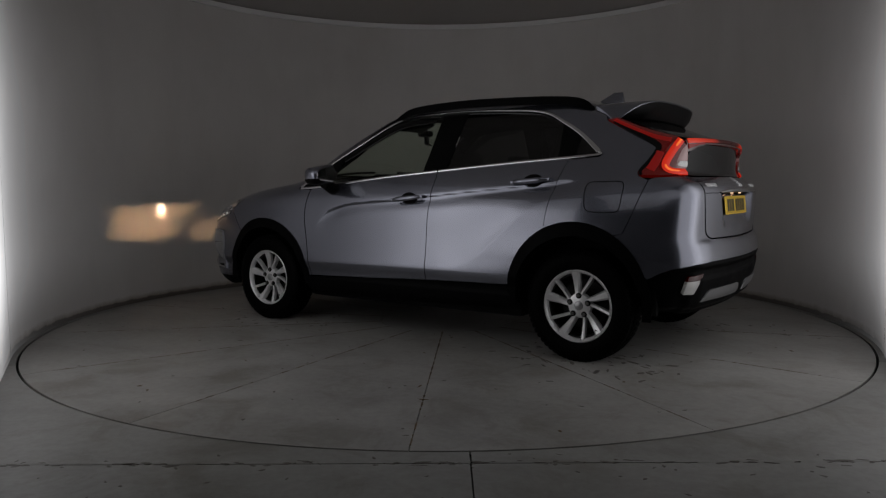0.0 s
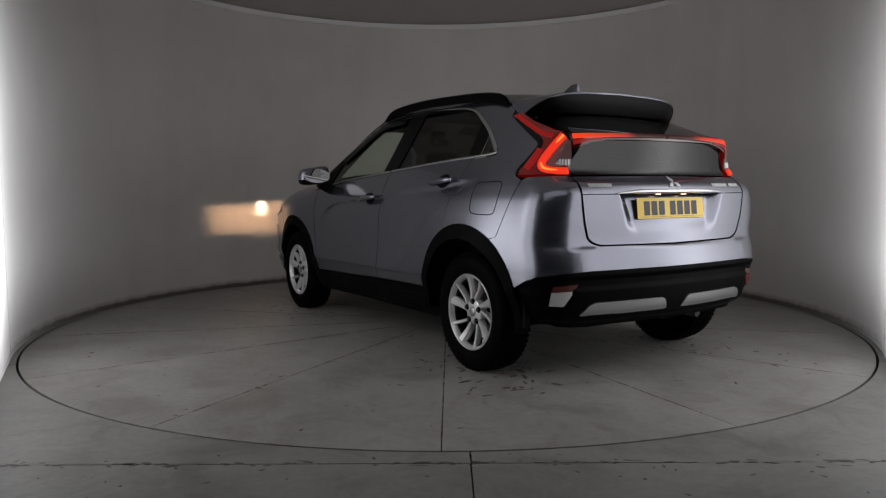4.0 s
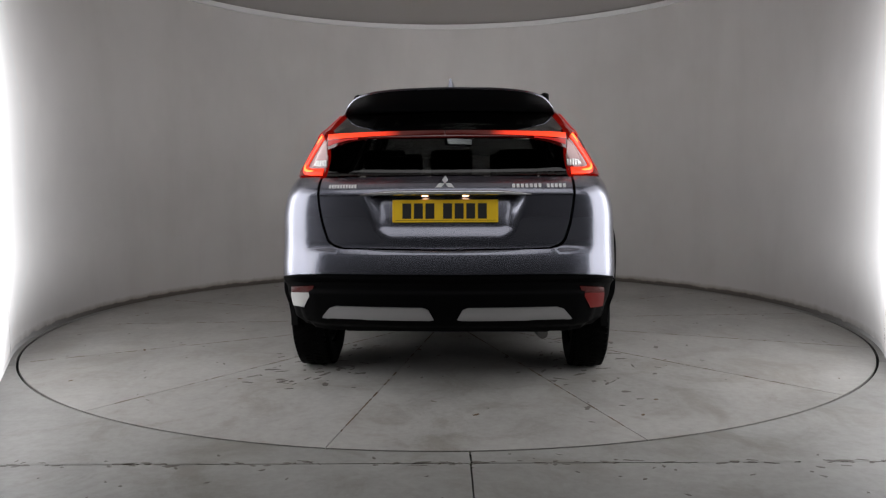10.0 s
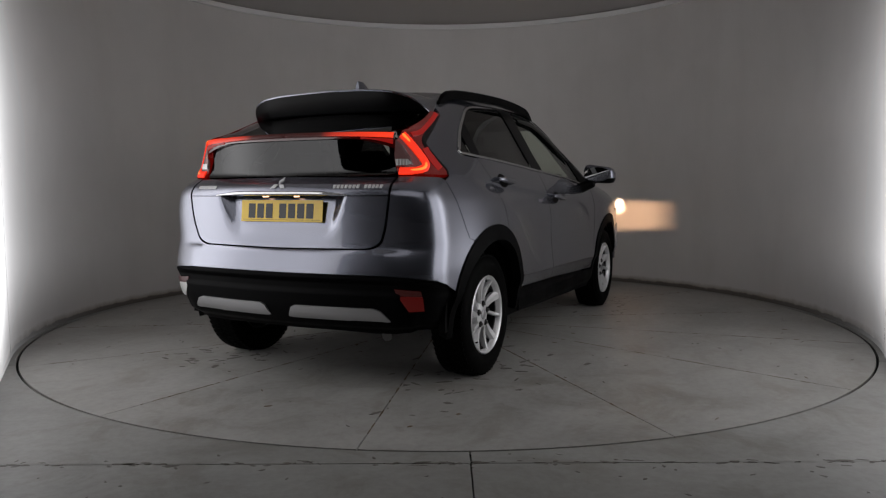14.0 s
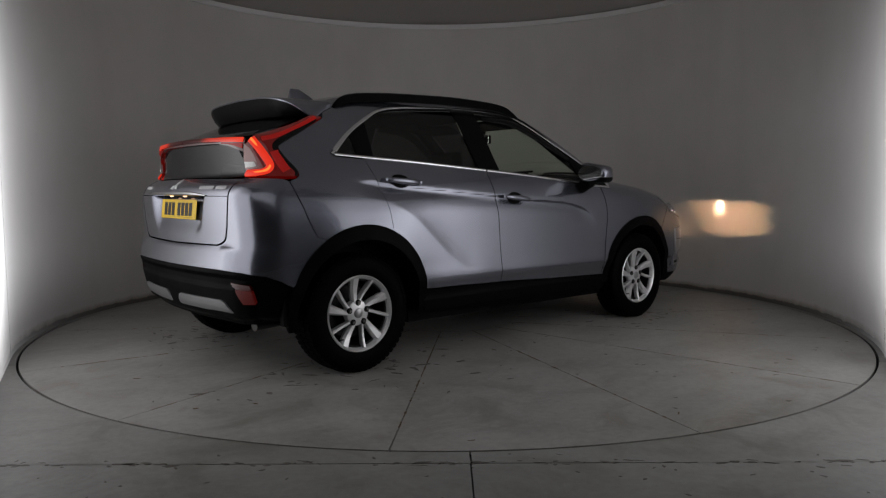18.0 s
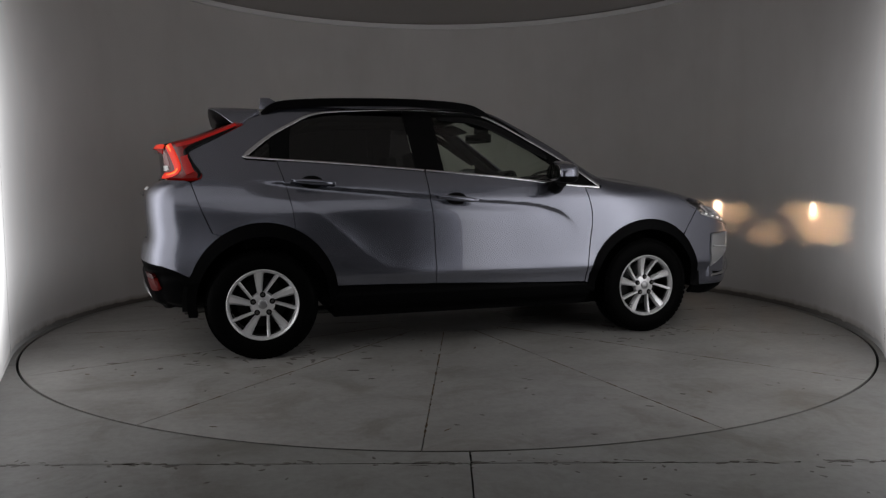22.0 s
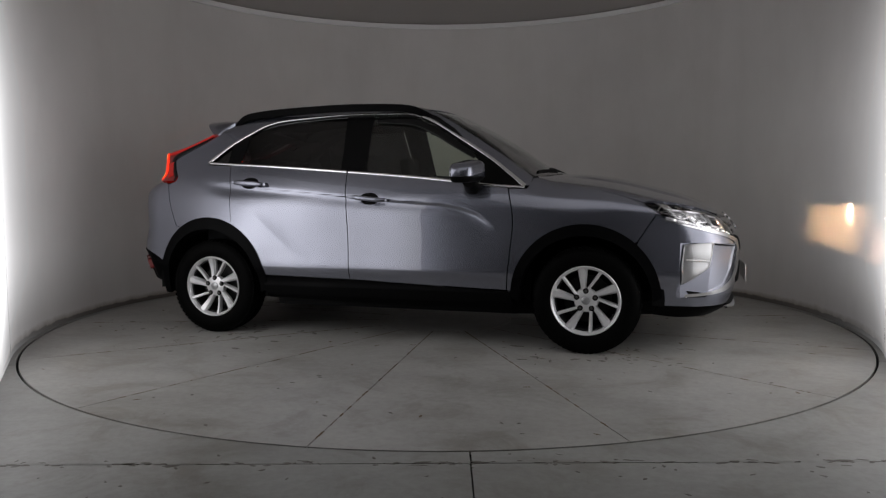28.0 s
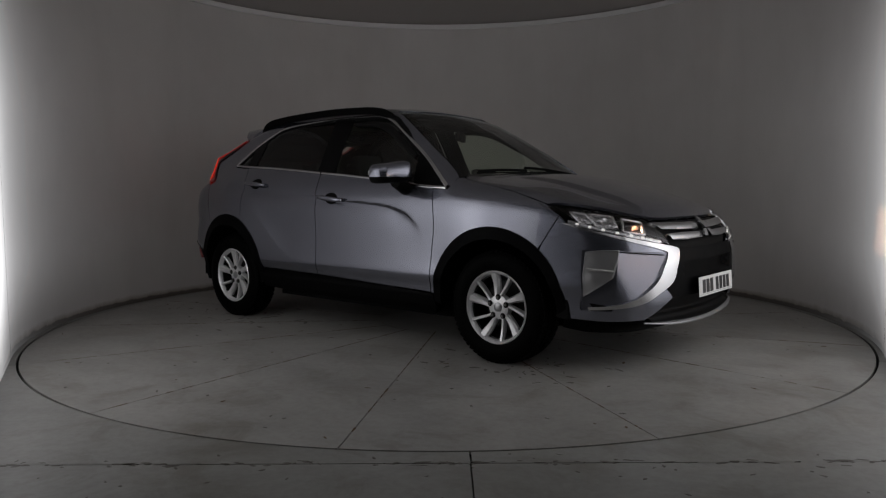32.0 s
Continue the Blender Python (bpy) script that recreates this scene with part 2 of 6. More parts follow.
def sector_slab(r, a0, a1, y_min):
    """A floor slab between the turntable's edge and the hall's walls."""
    g = 0.004
    inner, outer = [], []
    n = 40
    for i in range(n + 1):
        a = radians(a0 + (a1 - a0) * i / n)
        c, s = math.cos(a), math.sin(a)
        off = g * (1 if i == 0 else -1 if i == n else 0)
        k = min(9.0 / max(abs(c), 1e-6), 9.0 / max(abs(s), 1e-6))
        if s < 0:
            k = min(k, y_min / s)
        inner.append((r * c - off * s, r * s + off * c))
        outer.append((k * c - off * s, max(k * s + off * c, y_min) if s < 0 else k * s + off * c))
    bm = bmesh.new()
    for z in (0.0, -0.12):
        vi = [bm.verts.new((*p, z)) for p in inner]
        vo = [bm.verts.new((*p, z)) for p in outer]
        for i in range(n):
            bm.faces.new((vi[i], vo[i], vo[i + 1], vi[i + 1]) if z == 0 else (vi[i], vi[i + 1], vo[i + 1], vo[i]))
        if z == 0:
            ti, to = vi, vo
    for i in range(n):
        bm.faces.new((ti[i], ti[i + 1], vi[i + 1], vi[i]))
    bm.faces.new((ti[0], vi[0], vo[0], to[0]))
    bm.faces.new((ti[n], to[n], vo[n], vi[n]))
    return bm


def shade_auto(ob, degrees=40):
    ob.data.polygons.foreach_set("use_smooth", [True] * len(ob.data.polygons))
    ob.data.set_sharp_from_angle(angle=radians(degrees))


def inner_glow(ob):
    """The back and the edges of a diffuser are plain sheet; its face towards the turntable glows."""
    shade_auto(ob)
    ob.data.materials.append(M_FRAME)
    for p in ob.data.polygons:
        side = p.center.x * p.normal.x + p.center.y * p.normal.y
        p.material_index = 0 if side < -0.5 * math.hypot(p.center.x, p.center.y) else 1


def build_turntable():
    table = new("turntable")
    tagged(table, "round grey concrete turntable with narrow radial joints", "turntable")
    step = 360.0 / 14
    for i in range(14):
        a0 = -84.0 + i * step
        bm = bmesh.new()
        pts = []
        g = 0.0025
        n = 22
        for r, order in ((TABLE_R, range(n + 1)), (0.52, range(n, -1, -1))):
            for k in order:
                a = radians(a0 + step * k / n)
                off = g * (1 if k == 0 else -1 if k == n else 0)
                pts.append((r * math.cos(a) - off * math.sin(a), r * math.sin(a) + off * math.cos(a)))
        prism(bm, pts, -0.1, 0.0)
        part("concrete_segment", bm, M_TABLE, table)
    bm = bmesh.new()
    prism(bm, [(0.515 * math.cos(radians(a)), 0.515 * math.sin(radians(a))) for a in range(0, 360, 6)], -0.1, 0.0)
    part("centre_disc", bm, M_TABLE, table)
    bm = bmesh.new()
    prism(bm, [((TABLE_R - 0.01) * math.cos(radians(a)), (TABLE_R - 0.01) * math.sin(radians(a))) for a in range(0, 360, 3)], -0.135, -0.05)
    part("joint_bed", bm, M_JOINT, table)
    return table


def blot(bm, x, y, rx, ry, turn, z, rng):
    """A thin ragged patch."""
    n = 14
    pts = []
    for k in range(n):
        t = 2 * math.pi * k / n
        r = 0.55 + 0.45 * rng.random()
        u, v = rx * r * math.cos(t), ry * r * math.sin(t)
        pts.append((x + u * math.cos(turn) - v * math.sin(turn), y + u * math.sin(turn) + v * math.cos(turn)))
    prism(bm, pts, z - 0.003, z + 0.0008)


def build_marks(table):
    rng = random.Random(4)
    bm = bmesh.new()
    # damp tyre marks and drips round the wheels
    for wx in (-1.47, 1.19):
        for wy in (-0.87, 0.68):
            for _ in range(60):
                blot(bm, wx + rng.gauss(0, 0.30), wy + rng.gauss(0, 0.18), rng.uniform(0.006, 0.055), rng.uniform(0.004, 0.020), rng.uniform(0, 3), 0.0, rng)
    for _ in range(110):
        r, t = 2.85 * math.sqrt(rng.random()), rng.uniform(0, 6.28)
        blot(bm, r * math.cos(t), r * math.sin(t), rng.uniform(0.004, 0.022), rng.uniform(0.003, 0.010), rng.uniform(0, 3), 0.0, rng)
    tagged(part("dirt", bm, M_STAIN, table, "dark dirt marks and drips"), kind="stuff")
    # rusty dirt gathered along the radial joints, thickest near the middle
    bm = bmesh.new()
    for i in range(14):
        t = radians(-84.0 + i * 360 / 14)
        for _ in range(46):
            r = 0.55 + 2.3 * rng.random() ** 1.6
            blot(bm, r * math.cos(t), r * math.sin(t), rng.uniform(0.012, 0.06), rng.uniform(0.002, 0.007), t, 0.0, rng)
    for _ in range(60):
        r, t = 2.85 * math.sqrt(rng.random()), rng.uniform(0, 6.28)
        blot(bm, r * math.cos(t), r * math.sin(t), rng.uniform(0.004, 0.03), rng.uniform(0.003, 0.012), rng.uniform(0, 3), 0.0, rng)
    tagged(part("rust", bm, M_RUST, table, "rusty dirt along the joints"), kind="stuff")
    bm = bmesh.new()
    for _ in range(150):
        x = rng.uniform(-2.6, 2.6)
        blot(bm, x, -3.08 + rng.gauss(0, 0.012), rng.uniform(0.008, 0.04), rng.uniform(0.003, 0.009), rng.gauss(0, 0.2), 0.0, rng)
    for _ in range(70):
        blot(bm, rng.uniform(-2.4, 2.4), rng.uniform(-3.6, -2.98), rng.uniform(0.004, 0.018), rng.uniform(0.003, 0.008), rng.uniform(0, 3), 0.0, rng)
    tagged(mesh_object("floor_dirt", bm, M_STAIN), "dark chips and dirt along the floor joint", "dirt", kind="stuff")


def turn_rows(x, y):
    rows = []
    for i in range(65):
        t = i * 0.5
        a = radians(TURN_START + TURN_RATE * t)
        rows.append((t, pose(x * math.cos(a) - y * math.sin(a), x * math.sin(a) + y * math.cos(a), 0, 0, 0, math.degrees(a))))
    return rows


build_booth()
turntable = build_turntable()
build_marks(turntable)
# ---- the car's materials ----
def car_paint():
    m = mat("grey_metallic_paint", (0.2, 0.205, 0.225), 0.26, 0.9, Coat_Weight=1.0, Coat_Roughness=0.03, Coat_IOR=1.5)
    dust = noise_of(m, 2.2, 3, 0.5)
    link(m, ramp(m, dust, [(0.3, (0.180, 0.187, 0.228)), (0.7, (0.202, 0.209, 0.253))]), bsdf(m).inputs["Base Color"])
    link(m, ramp(m, dust, [(0.3, (0.27,) * 3), (0.7, (0.25,) * 3)]), bsdf(m).inputs["Roughness"])
    return m


def grained(name, color, rough, scale=350.0, strength=0.15):
    m = mat(name, color, rough, 0.0, Specular_IOR_Level=0.04)
    bump(m, noise_of(m, scale, 2), strength, 0.001)
    link(m, ramp(m, noise_of(m, 6.0, 5, 0.7), [(0.3, (rough + 0.08,) * 3), (0.7, (rough - 0.06,) * 3)]), bsdf(m).inputs["Roughness"])
    return m


def glass(name, tint, gloss=0.02):
    """Thin automotive glass: tinted see-through with a mirror gloss that grows at a slant."""
    m = bpy.data.materials.new(name)
    m.use_nodes = True
    nt = m.node_tree
    nt.nodes.remove(nt.nodes["Principled BSDF"])
    tr, gl, mx = nt.nodes.new("ShaderNodeBsdfTransparent"), nt.nodes.new("ShaderNodeBsdfGlossy"), nt.nodes.new("ShaderNodeMixShader")
    lw, power, fr = nt.nodes.new("ShaderNodeLayerWeight"), nt.nodes.new("ShaderNodeMath"), nt.nodes.new("ShaderNodeMath")
    lw.inputs["Blend"].default_value = 0.5
    power.operation, power.inputs[1].default_value = "POWER", 5.0
    fr.operation, fr.inputs[1].default_value, fr.inputs[2].default_value = "MULTIPLY_ADD", 0.94, 0.05
    link(m, lw.outputs["Facing"], power.inputs[0])
    link(m, power.outputs[0], fr.inputs[0])
    tr.inputs["Color"].default_value = (*tint, 1)
    gl.inputs["Color"].default_value = (0.95, 0.95, 0.95, 1)
    gl.inputs["Roughness"].default_value = gloss
    link(m, fr.outputs[0], mx.inputs[0])
    link(m, tr.outputs[0], mx.inputs[1])
    link(m, gl.outputs[0], mx.inputs[2])
    link(m, mx.outputs[0], nt.nodes["Material Output"].inputs["Surface"])
    return m


M_PAINT = car_paint()
M_CLAD = grained("black_cladding", (0.0014, 0.0014, 0.0016), 0.5)
M_BLACK = mat("gloss_black", (0.003, 0.003, 0.0034), 0.16, 0.0, Specular_IOR_Level=0.25)
M_PILLAR = mat("pillar_black", (0.002, 0.002, 0.0023), 0.35, 0.0, Specular_IOR_Level=0.1)
M_MATT = mat("matt_black", (0.001, 0.001, 0.001), 0.6, 0.0, Specular_IOR_Level=0.1)
M_RUBBER = grained("tyre_rubber", (0.001, 0.001, 0.001), 0.6, 240.0, 0.2)
M_CHROME = mat("bright_chrome", (0.62, 0.62, 0.63), 0.2, 1.0)
M_SATIN = mat("satin_silver", (0.38, 0.38, 0.39), 0.36, 0.85)
M_ALLOY = mat("silver_alloy", (0.70, 0.70, 0.71), 0.32, 0.5, Coat_Weight=0.4)
# Rim inside and brake disc coloured dark for the shade behind the spokes.
M_BARREL = mat("rim_inside_shaded", (0.012, 0.012, 0.012), 0.45, 0.5)
M_DISC = mat("brake_disc_shaded", (0.010, 0.010, 0.010), 0.5, 0.5)
M_STEEL = mat("dull_steel", (0.12, 0.117, 0.114), 0.45, 0.9)
M_GLASS = glass("clear_glass", (0.84, 0.90, 0.82))
M_PRIVACY = glass("privacy_glass", (0.06, 0.06, 0.063))
M_REARGLASS = glass("dark_rear_glass", (0.045, 0.045, 0.048))
M_LENS = glass("lamp_lens", (0.95, 0.95, 0.955))
M_REDLENS = mat("red_lens", (0.035, 0.0012, 0.0012), 0.16, 0.0, Coat_Weight=1.0, Coat_Roughness=0.03)
bsdf(M_REDLENS).inputs["Emission Color"].default_value = (1.0, 0.015, 0.008, 1)
bsdf(M_REDLENS).inputs["Emission Strength"].default_value = 0.012
M_REDTAIL = mat("red_lamp_body", (0.035, 0.001, 0.001), 0.16, 0.0, Coat_Weight=0.6, Coat_Roughness=0.03)
bsdf(M_REDTAIL).inputs["Emission Color"].default_value = (1.0, 0.02, 0.012, 1)
bsdf(M_REDTAIL).inputs["Emission Strength"].default_value = 0.11
M_REDGLOW = emitter("lit_tail_lamp", (1.0, 0.034, 0.008), 1.35, (0.06, 0.003, 0.002))
M_REDDIM = emitter("dim_tail_lamp", (1.0, 0.02, 0.008), 0.05, (0.035, 0.0012, 0.0012))
M_HOTRED = emitter("tail_lamp_core", (1.0, 0.17, 0.025), 2.8, (0.06, 0.005, 0.002))
M_BEAM = emitter("headlamp_bulb", (1.0, 0.58, 0.32), 38000.0)
M_HALO = emitter("headlamp_glow", (1.0, 0.60, 0.34), 800000.0)
M_SPOT = emitter("headlamp_spot", (1.0, 0.70, 0.45), 8000000.0)
# Bulb light on the inner bowl is set as the bowl's own emission.
M_WARMBOWL = emitter("reflector_emission", (1.0, 0.66, 0.42), 1.5, (0.6, 0.55, 0.5))
M_REDARM = emitter("red_lit_plastic", (1.0, 0.012, 0.006), 0.32, (0.035, 0.0012, 0.001))
M_BADGE = mat("badge_silver", (0.66, 0.66, 0.67), 0.35, 0.25)


def bar_glow():
    """The rear light bar: its lamps sit at the outer ends, so the strip dims towards its middle."""
    m = emitter("lit_light_bar", (1.0, 0.045, 0.010), 1.0, (0.03, 0.002, 0.001))
    tc, sep = m.node_tree.nodes.new("ShaderNodeTexCoord"), m.node_tree.nodes.new("ShaderNodeSeparateXYZ")
    link(m, tc.outputs["Object"], sep.inputs[0])
    size = node(m, "ShaderNodeMath")
    size.operation = "ABSOLUTE"
    link(m, sep.outputs["Y"], size.inputs[0])
    link(m, ramp(m, size.outputs[0], [(0.05, (0.016,) * 3), (0.22, (0.03,) * 3), (0.30, (0.7,) * 3), (0.55, (1.4,) * 3)]), bsdf(m).inputs["Emission Strength"])
    return m


M_BARGLOW = bar_glow()
for lit in (M_REDLENS, M_REDTAIL, M_REDGLOW, M_REDDIM, M_HOTRED, M_WARMBOWL, M_REDARM, M_BARGLOW):
    lit.cycles.emission_sampling = "NONE"    # small weak lamps and the glowing bowl: found by chance rays alone
for lit in (M_BEAM, M_HALO, M_SPOT):
    lit.cycles.emission_sampling = "FRONT"
M_DRL = emitter("running_light", (1.0, 0.97, 0.92), 1.6)
M_PLATELAMP = emitter("plate_lamp", (1.0, 0.55, 0.30), 4.0)
M_REFLECT = mat("lamp_reflector", (0.55, 0.55, 0.56), 0.18, 0.8)
M_FOGBOWL = mat("fog_lamp_bowl", (0.46, 0.46, 0.46), 0.28, 0.7)
# Pale lens coloured pink for the red lamp light on it.
M_PINKLENS = mat("red_lit_lens_tint", (0.25, 0.135, 0.13), 0.15, 0.2, Coat_Weight=1.0)
M_WHITELENS = mat("clear_lamp_plastic", (0.55, 0.55, 0.54), 0.12, 0.2, Coat_Weight=1.0)
M_YELLOW = mat("yellow_plate", (0.72, 0.47, 0.015), 0.35, 0.0, Coat_Weight=0.5)
M_WHITEPLATE = mat("white_plate", (0.75, 0.75, 0.74), 0.35, 0.0, Coat_Weight=0.5)
M_CHAR = mat("plate_black", (0.012, 0.012, 0.012), 0.4)
M_CLOTH = grained("charcoal_cloth", (0.014, 0.014, 0.015), 0.85, 180.0, 0.4)
M_DASH = grained("dash_plastic", (0.007, 0.007, 0.0075), 0.6)
M_MIRROR = mat("mirror_glass", (0.85, 0.86, 0.87), 0.02, 1.0)


from mathutils.geometry import delaunay_2d_cdt


# ---- the car's skin: one closed form from which every panel is cut ----
# car space: x forward from the middle of the wheelbase, y to its left, z up
def smooth_curve(pairs):
    """A smooth function through (x, value) pairs that does not overshoot; level beyond its ends' slopes."""
    px, py = np.array([p[0] for p in pairs], float), np.array([p[1] for p in pairs], float)
    h, d = np.diff(px), np.diff(py) / np.diff(px)
    m = np.concatenate(([d[0]], np.where(d[1:] * d[:-1] > 0, 2 * d[1:] * d[:-1] / np.where(np.abs(d[1:] + d[:-1]) < 1e-9, 1, d[1:] + d[:-1]), 0.0), [d[-1]]))

    def value(x):
        x = np.asarray(x, float)
        i = np.clip(np.searchsorted(px, x) - 1, 0, len(h) - 1)
        t = (np.clip(x, px[0], px[-1]) - px[i]) / h[i]
        v = (2 * t**3 - 3 * t**2 + 1) * py[i] + (t**3 - 2 * t**2 + t) * h[i] * m[i] + (3 * t**2 - 2 * t**3) * py[i + 1] + (t**3 - t**2) * h[i] * m[i + 1]
        return v + np.where(x < px[0], (x - px[0]) * m[0], 0) + np.where(x > px[-1], (x - px[-1]) * m[-1], 0)

    return value


HALF_WIDTH = smooth_curve([(0.15, 0.835), (0.30, 0.862), (0.42, 0.878), (0.50, 0.899), (0.60, 0.894), (0.75, 0.890), (0.88, 0.891), (0.96, 0.882), (1.03, 0.859), (1.11, 0.822), (1.24, 0.745), (1.45, 0.628), (1.62, 0.53)])
REAR_X = smooth_curve([(0.20, -1.93), (0.34, -2.02), (0.45, -2.05), (0.60, -2.065), (0.70, -2.05), (0.76, -2.035), (0.90, -2.045), (1.0, -2.048), (1.05, -2.028), (1.105, -1.957), (1.13, -1.945), (1.22, -1.960), (1.30, -1.970), (1.318, -1.955), (1.345, -1.858), (1.36, -1.815), (1.434, -1.635), (1.50, -1.46), (1.60, -1.22)])
REAR_CURVE = smooth_curve([(0.3, 0.17), (0.7, 0.12), (1.0, 0.13), (1.2, 0.20), (1.5, 0.22)])
FRONT_X = smooth_curve([(0.15, 2.10), (0.30, 2.25), (0.45, 2.275), (0.62, 2.28), (0.75, 2.25), (0.85, 2.19), (0.95, 2.09), (1.05, 1.90)])
TOP_Z = smooth_curve([(-1.75, 1.55), (-1.25, 1.612), (-0.8, 1.638), (-0.3, 1.645), (0.05, 1.635), (0.27, 1.592), (0.48, 1.495), (0.70, 1.367), (0.88, 1.240), (0.98, 1.178), (1.08, 1.148), (1.25, 1.125), (1.45, 1.098), (1.75, 1.028), (2.0, 0.955), (2.15, 0.885), (2.3, 0.78)])
CREASE_Z = smooth_curve([(-1.8, 1.15), (-1.1, 1.060), (-0.5, 1.008), (0.08, 0.957), (0.42, 0.932), (0.62, 0.885), (0.75, 0.80)])
HAUNCH_Z = smooth_curve([(-1.25, 0.99), (-1.10, 0.94), (-0.96, 0.86), (-0.81, 0.73), (-0.66, 0.605), (-0.50, 0.535), (-0.22, 0.515), (0.2, 0.500), (0.85, 0.470)])


def ease(t):
    t = np.clip(t, 0, 1)
    return t * t * (3 - 2 * t)


def blend_max(a, b, k):
    h = np.maximum(k - np.abs(a - b), 0) / k
    return np.maximum(a, b) + h * h * k * 0.25


def half_width(x, z):
    w = HALF_WIDTH(z)
    w = w - 0.042 * np.clip((-0.95 - x) / 0.9, 0, 2) ** 2 - 0.05 * np.clip((x - 0.85) / 1.0, 0, 2) ** 2
    # flared arches
    for cx, a, high, tall in ((-1.335, 0.048, 0.66, 0.20), (1.335, 0.034, 0.76, 0.27)):
        w = w + a * np.exp(-(((x - cx) / 0.40) ** 2)) * np.exp(-(((z - high) / tall) ** 2))
    # the rear haunch sweeps down into the sill
    d = HAUNCH_Z(x) - z
    d = 0.5 * (d - np.sqrt(d * d + 0.008**2))
    w = w + 0.014 * np.exp(d / 0.11) * (0.45 + 0.55 * ease((-0.12 - x) / 0.35)) * ease((x + 1.75) / 0.4) * ease((0.95 - x) / 0.15)
    # shoulder crease: a shallow hollow under a sharp line
    d = CREASE_Z(x) - z
    d = 0.5 * (d + np.sqrt(d * d + 0.005**2))
    fade = ease((x + 1.45) / 0.3) * ease((0.78 - x) / 0.25)
    w = w - 0.014 * fade * (d / 0.028) * np.exp(1 - d / 0.028)
    return w


def body_field(x, y, z):
    """Below zero inside the car's skin, above zero outside."""
    a = np.abs(y)
    side = a - half_width(x, z)
    rear = REAR_X(z) + REAR_CURVE(z) * a * a - x
    front = x - (FRONT_X(z) - 0.22 * a * a)
    top = (z - (TOP_Z(x) - 0.10 * a * a)) * 0.8
    f = blend_max(side, rear, 0.15)
    f = blend_max(f, front, 0.20)
    return blend_max(f, top, 0.09)


def field_at(p):
    return body_field(p[:, 0], p[:, 1], p[:, 2])


def meet(origin, way, near, far):
    """How far along their rays the skin is left: origin and way are (n, 3) arrays."""
    lo, hi = np.full(len(origin), near, float), np.full(len(origin), far, float)
    for _ in range(11):
        mid = (lo + hi) / 2
        out = field_at(origin + way * mid[:, None]) > 0
        hi = np.where(out, mid, hi)
        lo = np.where(out, lo, mid)
    return refine(origin, way, (lo + hi) / 2)


def refine(origin, way, s, steps=3):
    for _ in range(steps):
        f0, f1 = field_at(origin + way * s[:, None]), field_at(origin + way * (s + 1e-4)[:, None])
        s = s - np.clip(f0 * 1e-4 / np.where(np.abs(f1 - f0) < 1e-8, 1e-8, f1 - f0), -0.02, 0.02)
    return s


def skin_normal(p):
    g = np.stack([field_at(p + d) - field_at(p - d) for d in np.eye(3) * 0.003], 1)
    return g / (np.linalg.norm(g, axis=1)[:, None] + 1e-12)


# projections: each maps flat outline coordinates (u, v) to rays that leave the car's inside
CORNER_R = 0.85


def rays_side(s):
    return lambda u, v: (np.stack([u, 0 * u, v], 1), np.stack([0 * u, 0 * u + s, 0 * u], 1), 0.05, 1.4)


def rays_top(u, v):
    return np.stack([u, v, 0 * u + 0.4], 1), np.stack([0 * u, 0 * u, 0 * u + 1], 1), 0.0, 2.0


def rays_rear(u, v):
    return np.stack([0 * u - 0.6, u, v], 1), np.stack([0 * u - 1, 0 * u, 0 * u], 1), 0.0, 2.0


def rays_front(u, v):
    return np.stack([0 * u + 0.6, u, v], 1), np.stack([0 * u + 1, 0 * u, 0 * u], 1), 0.0, 2.2


def rays_rear_corner(u, v):
    a = u / CORNER_R
    return np.stack([0 * u - 1.15, 0 * u, v], 1), np.stack([-np.cos(a), np.sin(a), 0 * u], 1), 0.05, 1.7


def rays_front_corner(u, v):
    a = u / CORNER_R
    return np.stack([0 * u + 1.20, 0 * u, v], 1), np.stack([np.cos(a), np.sin(a), 0 * u], 1), 0.05, 1.8


def rear_uv(x, y, z):
    return (CORNER_R * math.atan2(y, -(x + 1.15)), z)


def front_uv(x, y, z):
    return (CORNER_R * math.atan2(y, x - 1.20), z)


def on_skin(rays, u, v, offset=None):
    """Places and outward normals on the skin for outline coordinates; offset(u, v): metres proud of it."""
    u, v = np.asarray(u, float), np.asarray(v, float)
    o, w, near, far = rays(u, v)
    s = meet(o, w, near, far)
    p = o + w * s[:, None]
    n = skin_normal(p)
    if offset is None:
        return p, n

    def lifted(a, b):
        o2, w2, _, _ = rays(a, b)
        q = o2 + w2 * refine(o2, w2, s, 2)[:, None]
        return q + skin_normal(q) * np.asarray(offset(a, b), float).reshape(-1, 1)

    q = p + n * np.asarray(offset(u, v), float).reshape(-1, 1)
    e = 0.003
    m = np.cross(lifted(u + e, v) - q, lifted(u, v + e) - q)
    m /= np.linalg.norm(m, axis=1)[:, None] + 1e-12
    m *= np.sign((m * n).sum(1))[:, None]
    return q, m


def side_points(line, s=1):
    """Side-view points (x, z) as places on the skin."""
    p, _ = on_skin(rays_side(s), [q[0] for q in line], [q[1] for q in line])
    return [tuple(float(c) for c in q) for q in p]


